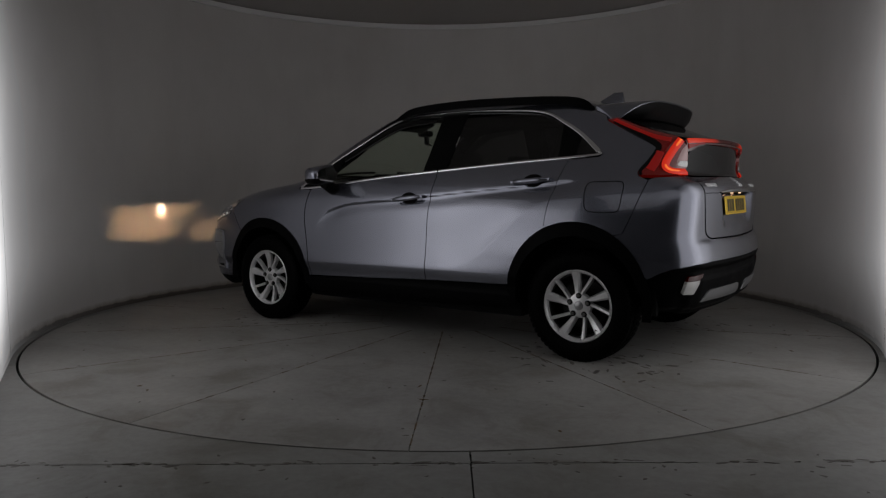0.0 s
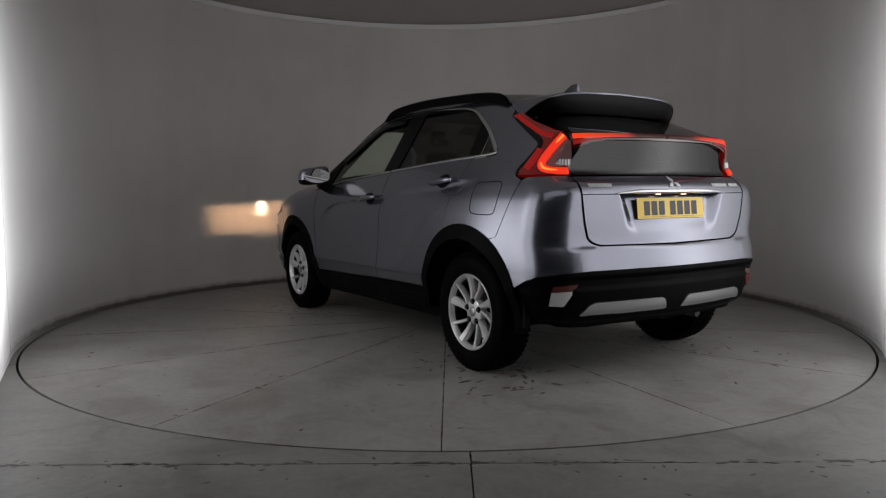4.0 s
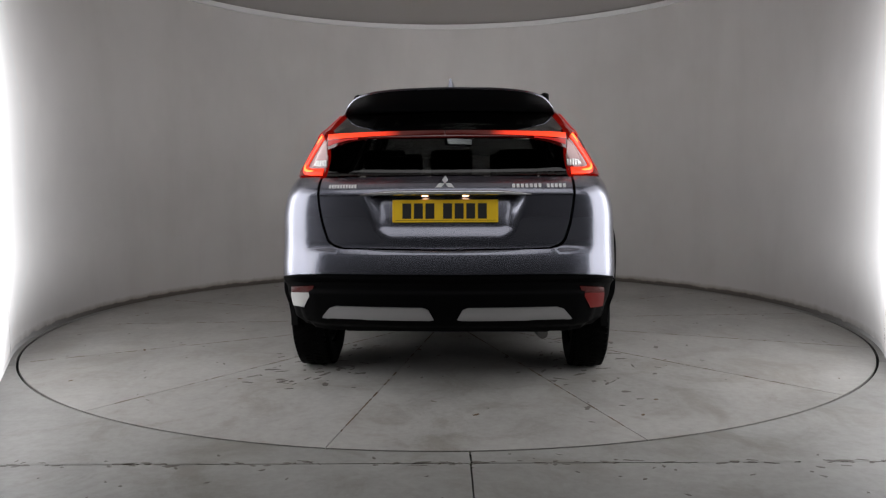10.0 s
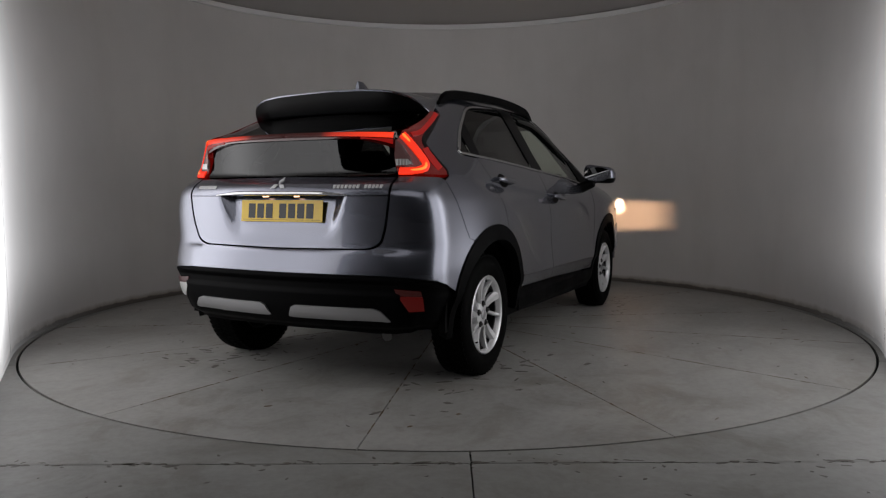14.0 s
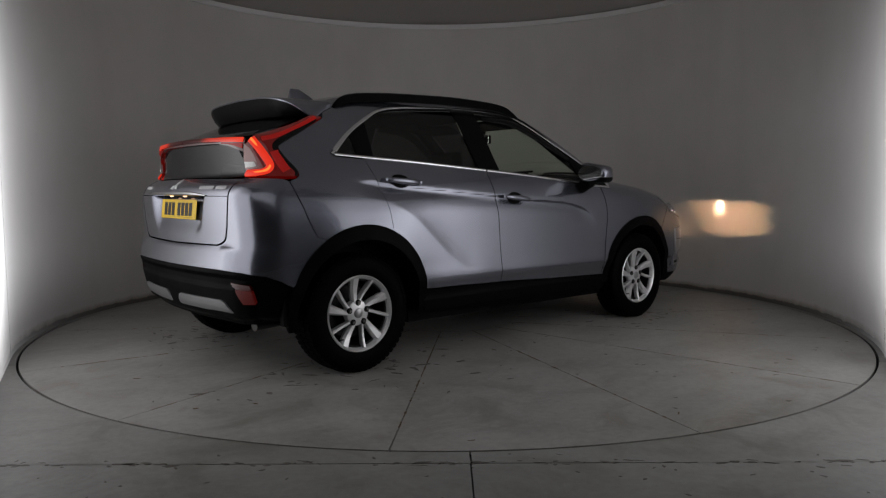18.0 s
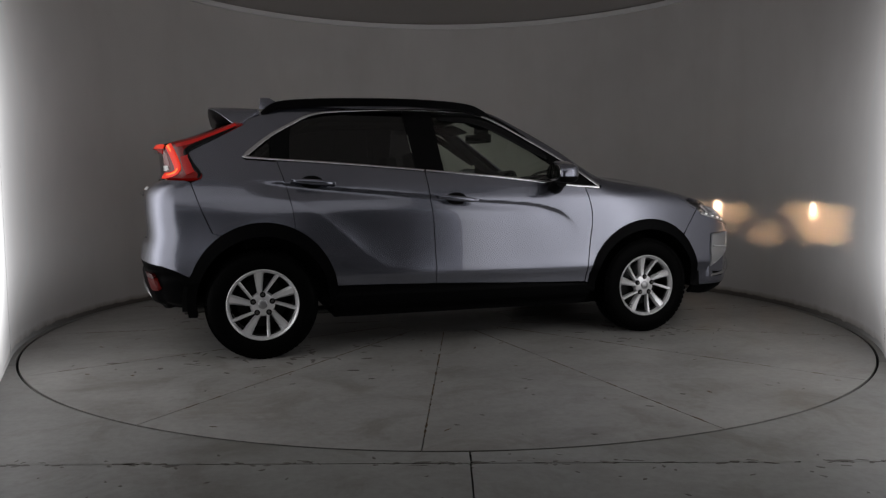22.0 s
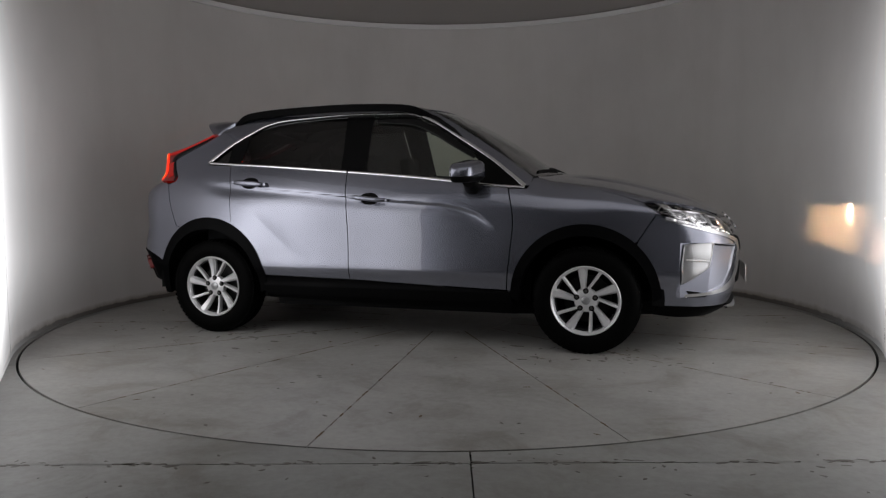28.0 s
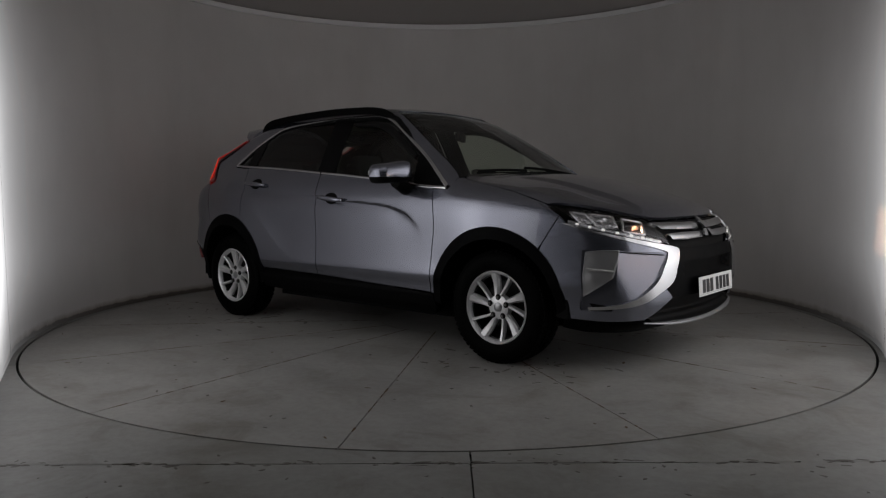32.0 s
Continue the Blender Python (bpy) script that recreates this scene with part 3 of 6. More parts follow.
def bend(points, steps=8, closed=False):
    """A smooth line through points."""
    pts = [np.array(p, float) for p in points]
    n = len(pts)
    out = []
    for i in range(n if closed else n - 1):
        if closed:
            a, b, c, d = pts[i - 1], pts[i], pts[(i + 1) % n], pts[(i + 2) % n]
        else:
            a, b, c, d = pts[max(i - 1, 0)], pts[i], pts[i + 1], pts[min(i + 2, n - 1)]
        for k in range(steps):
            t = k / steps
            out.append(0.5 * (2 * b + (c - a) * t + (2 * a - 5 * b + 4 * c - d) * t * t + (3 * b - a - 3 * c + d) * t**3))
    if not closed:
        out.append(pts[-1])
    return [tuple(float(e) for e in p) for p in out]


def arc(cx, cz, rx, rz, a0, a1, steps=28):
    return [(cx + rx * math.cos(radians(a0 + (a1 - a0) * i / steps)), cz + rz * math.sin(radians(a0 + (a1 - a0) * i / steps))) for i in range(steps + 1)]


def resample(loop, cell):
    out = []
    for (ax, ay), (bx, by) in zip(loop, loop[1:] + loop[:1]):
        d = math.hypot(bx - ax, by - ay)
        if d < 1e-5:
            continue
        n = max(1, math.ceil(d / cell))
        out += [(ax + (bx - ax) * k / n, ay + (by - ay) * k / n) for k in range(n)]
    return out


def inside(loop, u, v):
    """Which of the points lie inside the outline, and how far they are from it."""
    lx, ly = np.array([p[0] for p in loop]), np.array([p[1] for p in loop])
    mx, my = np.roll(lx, -1), np.roll(ly, -1)
    hit = np.zeros(len(u), bool)
    dist = np.full(len(u), 9.0)
    for ax, ay, bx, by in zip(lx, ly, mx, my):
        if ay != by:
            cross = ((ay > v) != (by > v)) & (u < (bx - ax) * (v - ay) / (by - ay) + ax)
            hit ^= cross
        dx, dy = bx - ax, by - ay
        t = np.clip(((u - ax) * dx + (v - ay) * dy) / (dx * dx + dy * dy + 1e-12), 0, 1)
        dist = np.minimum(dist, np.hypot(u - ax - t * dx, v - ay - t * dy))
    return hit, dist


def mirror_uv(loop):
    return [(-u, v) for u, v in loop]


def panel(name, loop, rays, material, parent, label="", offset=None, thick=0.018, cell=0.03, lip=0.0015):
    """A sheet cut out of the car's skin along an outline, with a folded rim."""
    loop = resample([(float(a), float(b)) for a, b in loop], cell * 0.8)
    lu, lv = [p[0] for p in loop], [p[1] for p in loop]
    gu, gv = np.meshgrid(np.arange(min(lu), max(lu), cell), np.arange(min(lv), max(lv), cell))
    gu = gu + (np.arange(gu.shape[0]) % 2)[:, None] * cell * 0.5
    gu, gv = gu.ravel(), gv.ravel()
    if len(gu):
        hit, dist = inside(loop, gu, gv)
        keep = hit & (dist > cell * 0.45)
        gu, gv = gu[keep], gv[keep]
    n = len(loop)
    coords2 = [Vector(p) for p in loop] + [Vector((a, b)) for a, b in zip(gu, gv)]
    verts, _, faces, origin, _, _ = delaunay_2d_cdt(coords2, [], [list(range(n))], 1, 1e-6)
    u, v = np.array([p[0] for p in verts]), np.array([p[1] for p in verts])
    place, normal = on_skin(rays, u, v, offset)
    back = {}
    for i, src in enumerate(origin):
        for k in src:
            if k < n:
                back[k] = i
    rim = [back[k] for k in range(n) if k in back]
    rim_set = set(rim)
    for i in rim_set:
        place[i] -= normal[i] * lip
    co = [tuple(p) for p in place]
    nor = [tuple(m) for m in normal]
    polys = []
    for f in faces:
        a, b, c = (place[i] for i in f[:3])
        good = np.dot(np.cross(b - a, c - a), normal[f[0]] + normal[f[1]] + normal[f[2]]) > 0
        polys.append(list(f) if good else list(f)[::-1])
    m = len(rim)
    top0 = len(co)
    co += [tuple(place[i]) for i in rim]
    low0 = len(co)
    co += [tuple(place[i] - normal[i] * thick) for i in rim]
    nor += [(0, 0, 0)] * (2 * m)
    for i in range(m):
        j = (i + 1) % m
        polys.append([top0 + i, low0 + i, low0 + j, top0 + j])
    me = bpy.data.meshes.new(name)
    me.from_pydata(co, [], polys)
    me.polygons.foreach_set("use_smooth", [True] * len(me.polygons))
    me.normals_split_custom_set_from_vertices(nor)
    me.materials.append(material)
    ob = new(name, me)
    if parent is not None:
        ob.parent = parent
    if label:
        ob["label"] = label
    return ob


def sweep(bm, path, normals, width, height, sink=0.004, taper=None, closed=False):
    """A rounded strip laid along a path on a surface."""
    n = len(path)
    rows = []
    for i in range(n):
        p, m = Vector(path[i]), Vector(normals[i])
        a = Vector(path[i - 1]) if (i > 0 or closed) else p
        b = Vector(path[(i + 1) % n]) if (i < n - 1 or closed) else p
        t = (b - a).normalized()
        s = m.cross(t).normalized()
        k = taper(i / max(1, n - 1)) if taper else 1.0
        w, h = width * 0.5 * k, height * (k if k < 1 else 1)
        sec = [(-1.0, -sink), (-1.0, h * 0.45), (-0.6, h * 0.9), (0.0, h), (0.6, h * 0.9), (1.0, h * 0.45), (1.0, -sink)]
        rows.append([bm.verts.new(p + s * (a2 * w) + m * b2) for a2, b2 in sec])
    for p, q in list(zip(rows, rows[1:])) + ([(rows[-1], rows[0])] if closed else []):
        for k in range(6):
            bm.faces.new((p[k], q[k], q[k + 1], p[k + 1]))
        bm.faces.new((p[6], q[6], q[0], p[0]))
    if not closed:
        bm.faces.new(rows[0])
        bm.faces.new(rows[-1][::-1])
    bmesh.ops.recalc_face_normals(bm, faces=bm.faces)
    return bm


def strip(name, line, rays, width, height, material, parent, label="", cell=0.03, proud=0.0, taper=None, closed=False):
    pts = []
    seq = line + line[:1] if closed else line
    for a, b in zip(seq, seq[1:]):
        d = math.hypot(b[0] - a[0], b[1] - a[1])
        n = max(1, math.ceil(d / cell))
        pts += [(a[0] + (b[0] - a[0]) * k / n, a[1] + (b[1] - a[1]) * k / n) for k in range(n)]
    if not closed:
        pts.append(line[-1])
    p, m = on_skin(rays, [q[0] for q in pts], [q[1] for q in pts])
    p = p + m * proud
    ob = part(name, sweep(bmesh.new(), p.tolist(), m.tolist(), width, height, taper=taper, closed=closed), material, parent, label)
    shade_auto(ob, 50)
    return ob


def tube(bm, path, radius, sides=10):
    rows = []
    n = len(path)
    up = Vector((0, 0, 1))
    for i in range(n):
        p = Vector(path[i])
        t = (Vector(path[min(i + 1, n - 1)]) - Vector(path[max(i - 1, 0)])).normalized()
        s = t.cross(up if abs(t.z) < 0.95 else Vector((1, 0, 0))).normalized()
        w = s.cross(t)
        r = radius(i / (n - 1)) if callable(radius) else radius
        rows.append([bm.verts.new(p + (s * math.cos(2 * math.pi * k / sides) + w * math.sin(2 * math.pi * k / sides)) * r) for k in range(sides)])
    for p, q in zip(rows, rows[1:]):
        for k in range(sides):
            bm.faces.new((p[k], p[(k + 1) % sides], q[(k + 1) % sides], q[k]))
    bm.faces.new(rows[0][::-1])
    bm.faces.new(rows[-1])
    bmesh.ops.recalc_face_normals(bm, faces=bm.faces)
    return bm


def lathe(bm, profile, steps=48, m=Matrix()):
    """Turns a profile of (radius, along) round the y axis."""
    rows = []
    for i in range(steps):
        a = 2 * math.pi * i / steps
        rows.append([bm.verts.new(m @ Vector((r * math.cos(a), y, r * math.sin(a)))) for r, y in profile])
    for i in range(steps):
        p, q = rows[i], rows[(i + 1) % steps]
        for k in range(len(profile) - 1):
            bm.faces.new((p[k], p[k + 1], q[k + 1], q[k]))
    bmesh.ops.remove_doubles(bm, verts=bm.verts, dist=1e-5)
    bmesh.ops.recalc_face_normals(bm, faces=bm.faces)
    return bm


def loft(bm, rows, closed_rows=True, caps=True):
    vs = [[bm.verts.new(p) for p in r] for r in rows]
    k = len(vs[0])
    for p, q in zip(vs, vs[1:]):
        for i in range(k if closed_rows else k - 1):
            bm.faces.new((p[i], p[(i + 1) % k], q[(i + 1) % k], q[i]))
    if caps and closed_rows:
        bm.faces.new(vs[0][::-1])
        bm.faces.new(vs[-1])
    bmesh.ops.recalc_face_normals(bm, faces=bm.faces)
    return bm


def rounded_box(bm, size, m=Matrix(), bevel=0.02, segments=2):
    r = bmesh.ops.create_cube(bm, size=1.0, matrix=m @ Matrix.Diagonal((*size, 1)))
    es = list({e for v in r["verts"] for e in v.link_edges})
    bmesh.ops.bevel(bm, geom=es, offset=bevel, segments=segments, affect="EDGES", profile=0.6)
    return bm


# ---- the car ----
BELT = [(-1.413, 1.226), (-1.23, 1.214), (-0.92, 1.196), (-0.30, 1.150), (0.22, 1.107), (0.60, 1.066), (0.77, 1.047), (0.955, 1.036)]
DLO_TOP = [(-1.413, 1.236), (-1.26, 1.360), (-1.13, 1.438), (-1.005, 1.502), (-0.89, 1.527), (-0.73, 1.541), (-0.33, 1.561), (0.05, 1.553), (0.167, 1.532), (0.265, 1.492), (0.477, 1.369), (0.70, 1.231), (0.81, 1.152), (0.955, 1.040)]
belt_z = smooth_curve(BELT)
dlo_z = smooth_curve(DLO_TOP)
A_SHUT = [(0.838, 0.388), (0.865, 0.650), (0.881, 0.796), (0.873, 0.906), (0.846, 1.030)]
B_SHUT = [(-0.238, 0.425), (-0.252, 0.787), (-0.272, 1.0), (-0.286, 1.148)]
C_SHUT = [(-1.140, 0.812), (-1.150, 0.90), (-1.179, 1.041), (-1.227, 1.208)]
SCREEN_EDGE = [(0.99, 1.105), (0.87, 1.190), (0.70, 1.302), (0.48, 1.438), (0.32, 1.530), (0.22, 1.573)]
BONNET_SHUT = [(1.015, 1.105), (1.10, 1.082), (1.21, 1.062), (1.43, 1.018), (1.60, 0.968), (1.668, 0.945)]
GAP = 0.0035
LAMP_EDGE = [(-1.41, 1.436), (-1.53, 1.372), (-1.672, 1.302), (-1.728, 1.268), (-1.733, 1.238), (-1.700, 1.175), (-1.662, 1.125), (-1.672, 1.098)]


def belt_line(x0, x1, dz=0.0, n=14):
    return [(x0 + (x1 - x0) * i / n, float(belt_z(x0 + (x1 - x0) * i / n)) + dz) for i in range(n + 1)]


def dlo_line(x0, x1, dz=0.0, n=30):
    return [(x0 + (x1 - x0) * i / n, float(dlo_z(x0 + (x1 - x0) * i / n)) + dz) for i in range(n + 1)]


def shifted(line, du, dv=0.0):
    return [(u + du, v + dv) for u, v in line]


REAR_ARCH = arc(-1.325, 0.365, 0.447, 0.472, -5, 205)      # from the front of the arch, over the top, to its rear
FRONT_ARCH = arc(1.325, 0.345, 0.462, 0.468, 0, 180)
rear_arch_at = lambda a0, a1: arc(-1.325, 0.365, 0.447, 0.472, a0, a1)
front_arch_at = lambda a0, a1: arc(1.325, 0.345, 0.462, 0.468, a0, a1)


def screen_plan():
    """The windscreen's edges in plan, from the line along the right pillar."""
    line = bend(SCREEN_EDGE, 5)
    p, _ = on_skin(rays_side(1), [q[0] for q in line], [q[1] for q in line])
    return [(float(a[0]), float(a[1])) for a in p]


def bonnet_plan():
    line = bend(BONNET_SHUT, 6)
    p, _ = on_skin(rays_side(1), [q[0] for q in line], [q[1] for q in line])
    return [(float(a[0]), float(a[1])) for a in p]


def build_sides(car):
    for s in (-1, 1):
        rays = rays_side(s)
        # front door: skin below the belt, with handle
        loop = bend(A_SHUT, 6) + belt_line(0.84, -0.283, -0.004) + bend(B_SHUT, 5)[::-1] + [(0.30, 0.404)]
        loop = [(u - (GAP if u > 0.6 else 0), v) for u, v in loop]
        front = panel("front_door", loop, rays, M_PAINT, car, cell=0.013)
        handle(front, s, -0.092, 0.968, -5.5)
        loop = shifted(bend(B_SHUT, 5), -GAP * 1.6) + belt_line(-0.292, -1.222, -0.004) + shifted(bend(C_SHUT, 5)[::-1], GAP) + rear_arch_at(66.5, 9) + [(-0.86, 0.437), (-0.52, 0.431)]
        rear = panel("rear_door", loop, rays, M_PAINT, car, cell=0.013)
        handle(rear, s, -1.018, 1.077, -4.0)
        # wing
        loop = shifted(bend(A_SHUT, 6), GAP) + [(0.862, 1.030), (0.965, 1.030), (0.985, 1.06), (0.995, 1.098)] + shifted(bend(BONNET_SHUT, 6), 0, -GAP) + [(1.700, 0.915), (1.752, 0.885), (1.648, 0.722)] + front_arch_at(49, 176)
        wing = panel("front_wing", loop, rays, M_PAINT, car, cell=0.018)
        # quarter panel with the rear pillar, the roof's side rail and the front pillar
        loop = bend(C_SHUT, 5) + belt_line(-1.23, -1.413, -0.012, 5)
        loop += [(-1.435, 1.236)] + dlo_line(-1.405, 0.955, 0.012) + [(0.985, 1.050), (0.99, 1.098)]
        loop += bend(SCREEN_EDGE, 5) + [(0.05, 1.600), (-0.35, 1.612), (-0.80, 1.603), (-1.10, 1.580), (-1.27, 1.545), (-1.36, 1.500), (-1.395, 1.465)]
        loop += bend(LAMP_EDGE, 3)
        loop += [(-1.70, 1.085)] + bend([(-1.727, 1.075), (-1.668, 0.906), (-1.612, 0.775)], 3) + rear_arch_at(122, 114) + rear_arch_at(112, 66.5)
        body = panel("rear_quarter_panel", loop, rays, M_PAINT, car, cell=0.018)
        if s > 0:
            flap = bend([(-1.385, 1.055), (-1.383, 0.95), (-1.40, 0.905), (-1.45, 0.893), (-1.555, 0.893), (-1.588, 0.915), (-1.597, 1.0), (-1.598, 1.045), (-1.575, 1.068), (-1.48, 1.067)], 4, True)
            strip("fuel_flap", flap, rays, 0.005, 0.0006, M_MATT, body, "thin outline of the fuel flap", 0.02, closed=True)
        # window surrounds
        for name, x0, x1 in (("front_belt_trim", 0.95, -0.28), ("rear_belt_trim", -0.292, -1.41)):
            strip(name, belt_line(x0, x1, 0.002), rays, 0.017, 0.006, M_CHROME, car, "bright chrome strip along the window sill")
        strip("window_arch_trim", dlo_line(-1.405, 0.952, 0.004, 60), rays, 0.019, 0.006, M_CHROME, car, "bright chrome strip over the side windows", taper=lambda t: 1.0 + 0.55 * math.exp(-t / 0.05) + 0.5 * math.exp(-(1 - t) / 0.04))
        strip("trim_tip", [(-1.408, 1.229), (-1.425, 1.233), (-1.405, 1.246)], rays, 0.016, 0.006, M_CHROME, car, "bright chrome strip over the side windows")
        # glass and black pillars between the trims
        def pane(name, x0, x1, material, lean0=0.0, lean1=0.0, sink=-0.012, label=""):
            top = dlo_line(x0 + lean0, x1 + lean1, -0.004)
            return panel(name, belt_line(x0, x1, 0.008)[::-1] + top, rays, material, car, label, offset=lambda u, v: 0 * u + sink, thick=0.004, cell=0.05, lip=0.0)

        pane("quarter_window", -1.395, -1.262, M_PRIVACY, 0.02, -0.005, label="small dark privacy glass")
        pane("door_pillar", -1.258, -1.150, M_PILLAR, -0.005, 0.02, -0.006, "gloss black pillar cover")
        pane("rear_window", -1.146, -0.345, M_PRIVACY, 0.02, -0.04, label="dark privacy glass")
        pane("middle_pillar", -0.341, -0.155, M_PILLAR, -0.04, -0.025, -0.006, "gloss black pillar cover")
        pane("front_window", -0.151, 0.655, M_GLASS, -0.025, -0.055, label="clear tinted glass")
        pane("mirror_sail", 0.659, 0.935, M_MATT, -0.055, 0.0, -0.006, "black triangular mirror base")
        # rain deflector above the front window
        strip("wind_deflector", dlo_line(-0.14, 0.60, -0.055, 30), rays, 0.055, 0.010, M_BLACK, car, "smoked plastic wind deflector", taper=lambda t: 0.35 + 0.65 * math.sin(math.pi * min(max(t, 0.02), 0.98)) ** 0.5)
        # wheel arch cladding and sill
        loop = rear_arch_at(-3, 191) + arc(-1.325, 0.345, 0.395, 0.408, 190, -5)
        panel("rear_arch_cladding", loop, rays, M_CLAD, car, "black grained plastic arch", offset=lambda u, v: 0 * u + 0.008, thick=0.05, cell=0.025)
        loop = front_arch_at(2, 181) + arc(1.325, 0.335, 0.41, 0.405, 183, -2)
        panel("front_arch_cladding", loop, rays, M_CLAD, car, "black grained plastic arch", offset=lambda u, v: 0 * u + 0.008, thick=0.05, cell=0.025)
        loop = [(-0.878, 0.428), (-0.52, 0.423), (-0.24, 0.418), (0.30, 0.398), (0.855, 0.378), (0.88, 0.30), (0.84, 0.235), (0.3, 0.245), (-0.40, 0.265), (-0.86, 0.285), (-0.905, 0.34)]
        panel("sill_cladding", loop, rays, M_CLAD, car, "black grained plastic sill", offset=lambda u, v: 0.012 * ease((0.40 - v) / 0.03) - 0.02 * ease((0.31 - v) / 0.05), thick=0.10, cell=0.018)
        # inner wheel housing
        for cx, r in ((-1.325, 0.40), (1.325, 0.405)):
            bm = bmesh.new()
            rows = []
            for i in range(25):
                a = radians(-4 + 188 * i / 24)
                rows.append([(cx + k * math.cos(a), s * y, 0.345 + k * math.sin(a)) for k, y in ((r, 0.835), (r + 0.015, 0.45), (r + 0.035, 0.45), (r + 0.035, 0.81), (r + 0.075, 0.80), (r + 0.075, 0.835))])
            loft(bm, rows)
            part("wheel_housing", bm, M_MATT, car)
            bm = bmesh.new()
            prism_pts = arc(cx, 0.345, r + 0.03, r + 0.03, -4, 184, 24)
            loft(bm, [[(x, s * y, z) for x, z in prism_pts] for y in (0.45, 0.47)])
            part("wheel_housing", bm, M_MATT, car)
        lining = [(-1.43, 1.08), (-1.43, 1.245), (-1.30, 1.362), (-1.16, 1.445), (-1.16, 1.50), (-1.35, 1.462), (-1.52, 1.372), (-1.70, 1.285), (-1.74, 1.20), (-1.72, 1.08)]
        panel("pillar_lining", lining, rays, M_DASH, car, "dark inner pillar lining", offset=lambda u, v: 0 * u - 0.07, thick=0.006, cell=0.05, lip=0)
        # roof rail
        pts = bend([(-1.30, 1.545), (-1.24, 1.580), (-1.10, 1.606), (-0.80, 1.624), (-0.35, 1.632), (0.02, 1.618), (0.18, 1.584), (0.30, 1.530)], 6)
        path = [(u, s * (0.575 - 0.02 * abs(u + 0.4)), v - 0.002) for u, v in pts]
        bm = bmesh.new()
        rows = []
        for i, (x, y, z) in enumerate(path):
            k = ease(np.array(min(i, len(path) - 1 - i) / 9.0))
            z = z - 0.022 * (1 - float(k))
            h, w = 0.012 + 0.022 * float(k), 0.010 + 0.010 * float(k)
            rows.append([(x, y - w, z - 0.05), (x, y - w, z - 0.004), (x, y - w * 0.4, z + 0.003), (x, y + w * 0.4, z + 0.003), (x, y + w, z - 0.006), (x, y + w, z - 0.05)])
        loft(bm, rows)
        shade_auto(part("roof_rail", bm, M_CLAD, car, "low black roof rail"), 50)
        mirror(car, s)


def handle(door, s, x, z, tilt):
    """A pull handle over a flat black patch for the cup's shade."""
    rays = rays_side(s)
    cup = [(x + 0.068 * math.cos(a) - 0.005, z + 0.040 * math.sin(a)) for a in np.linspace(0, 2 * math.pi, 24, endpoint=False)]
    panel("handle_cup_shade", cup, rays, M_MATT, door, "flat black patch for the handle cup's shade", offset=lambda u, v: 0 * u + 0.0015, thick=0.003, cell=0.02, lip=0)
    p, n = on_skin(rays, [x], [z])
    base, nn = Vector(p[0]), Vector(n[0])
    bm = bmesh.new()
    rows = []
    c, sn = math.cos(radians(tilt)), math.sin(radians(tilt))
    for i in range(17):
        t = -1 + 2 * i / 16
        lift = 0.040 - 0.020 * t * t * t * t
        hgt = 0.0185 * (1 - 0.55 * abs(t) ** 3)
        thk = 0.011 * (1 - 0.5 * abs(t) ** 4)
        cx, cz = x + 0.130 * t * c, z + 0.130 * t * sn
        w = (p[0][1])
        sec = []
        for k in range(10):
            a = 2 * math.pi * k / 10
            sec.append((cx, w + s * (lift + thk * math.cos(a)), cz + hgt * math.sin(a)))
        rows.append(sec)
    loft(bm, rows)
    ob = part("handle", bm, M_PAINT, door, "body-coloured pull handle")
    shade_auto(ob, 60)
    for t in (-0.92, 0.92):
        bm = bmesh.new()
        rounded_box(bm, (0.035, 0.04, 0.022), Matrix.Translation((x + 0.130 * t * c, p[0][1] + s * 0.012, z + 0.130 * t * sn)), 0.006)
        part("handle_mount", bm, M_PAINT, door)


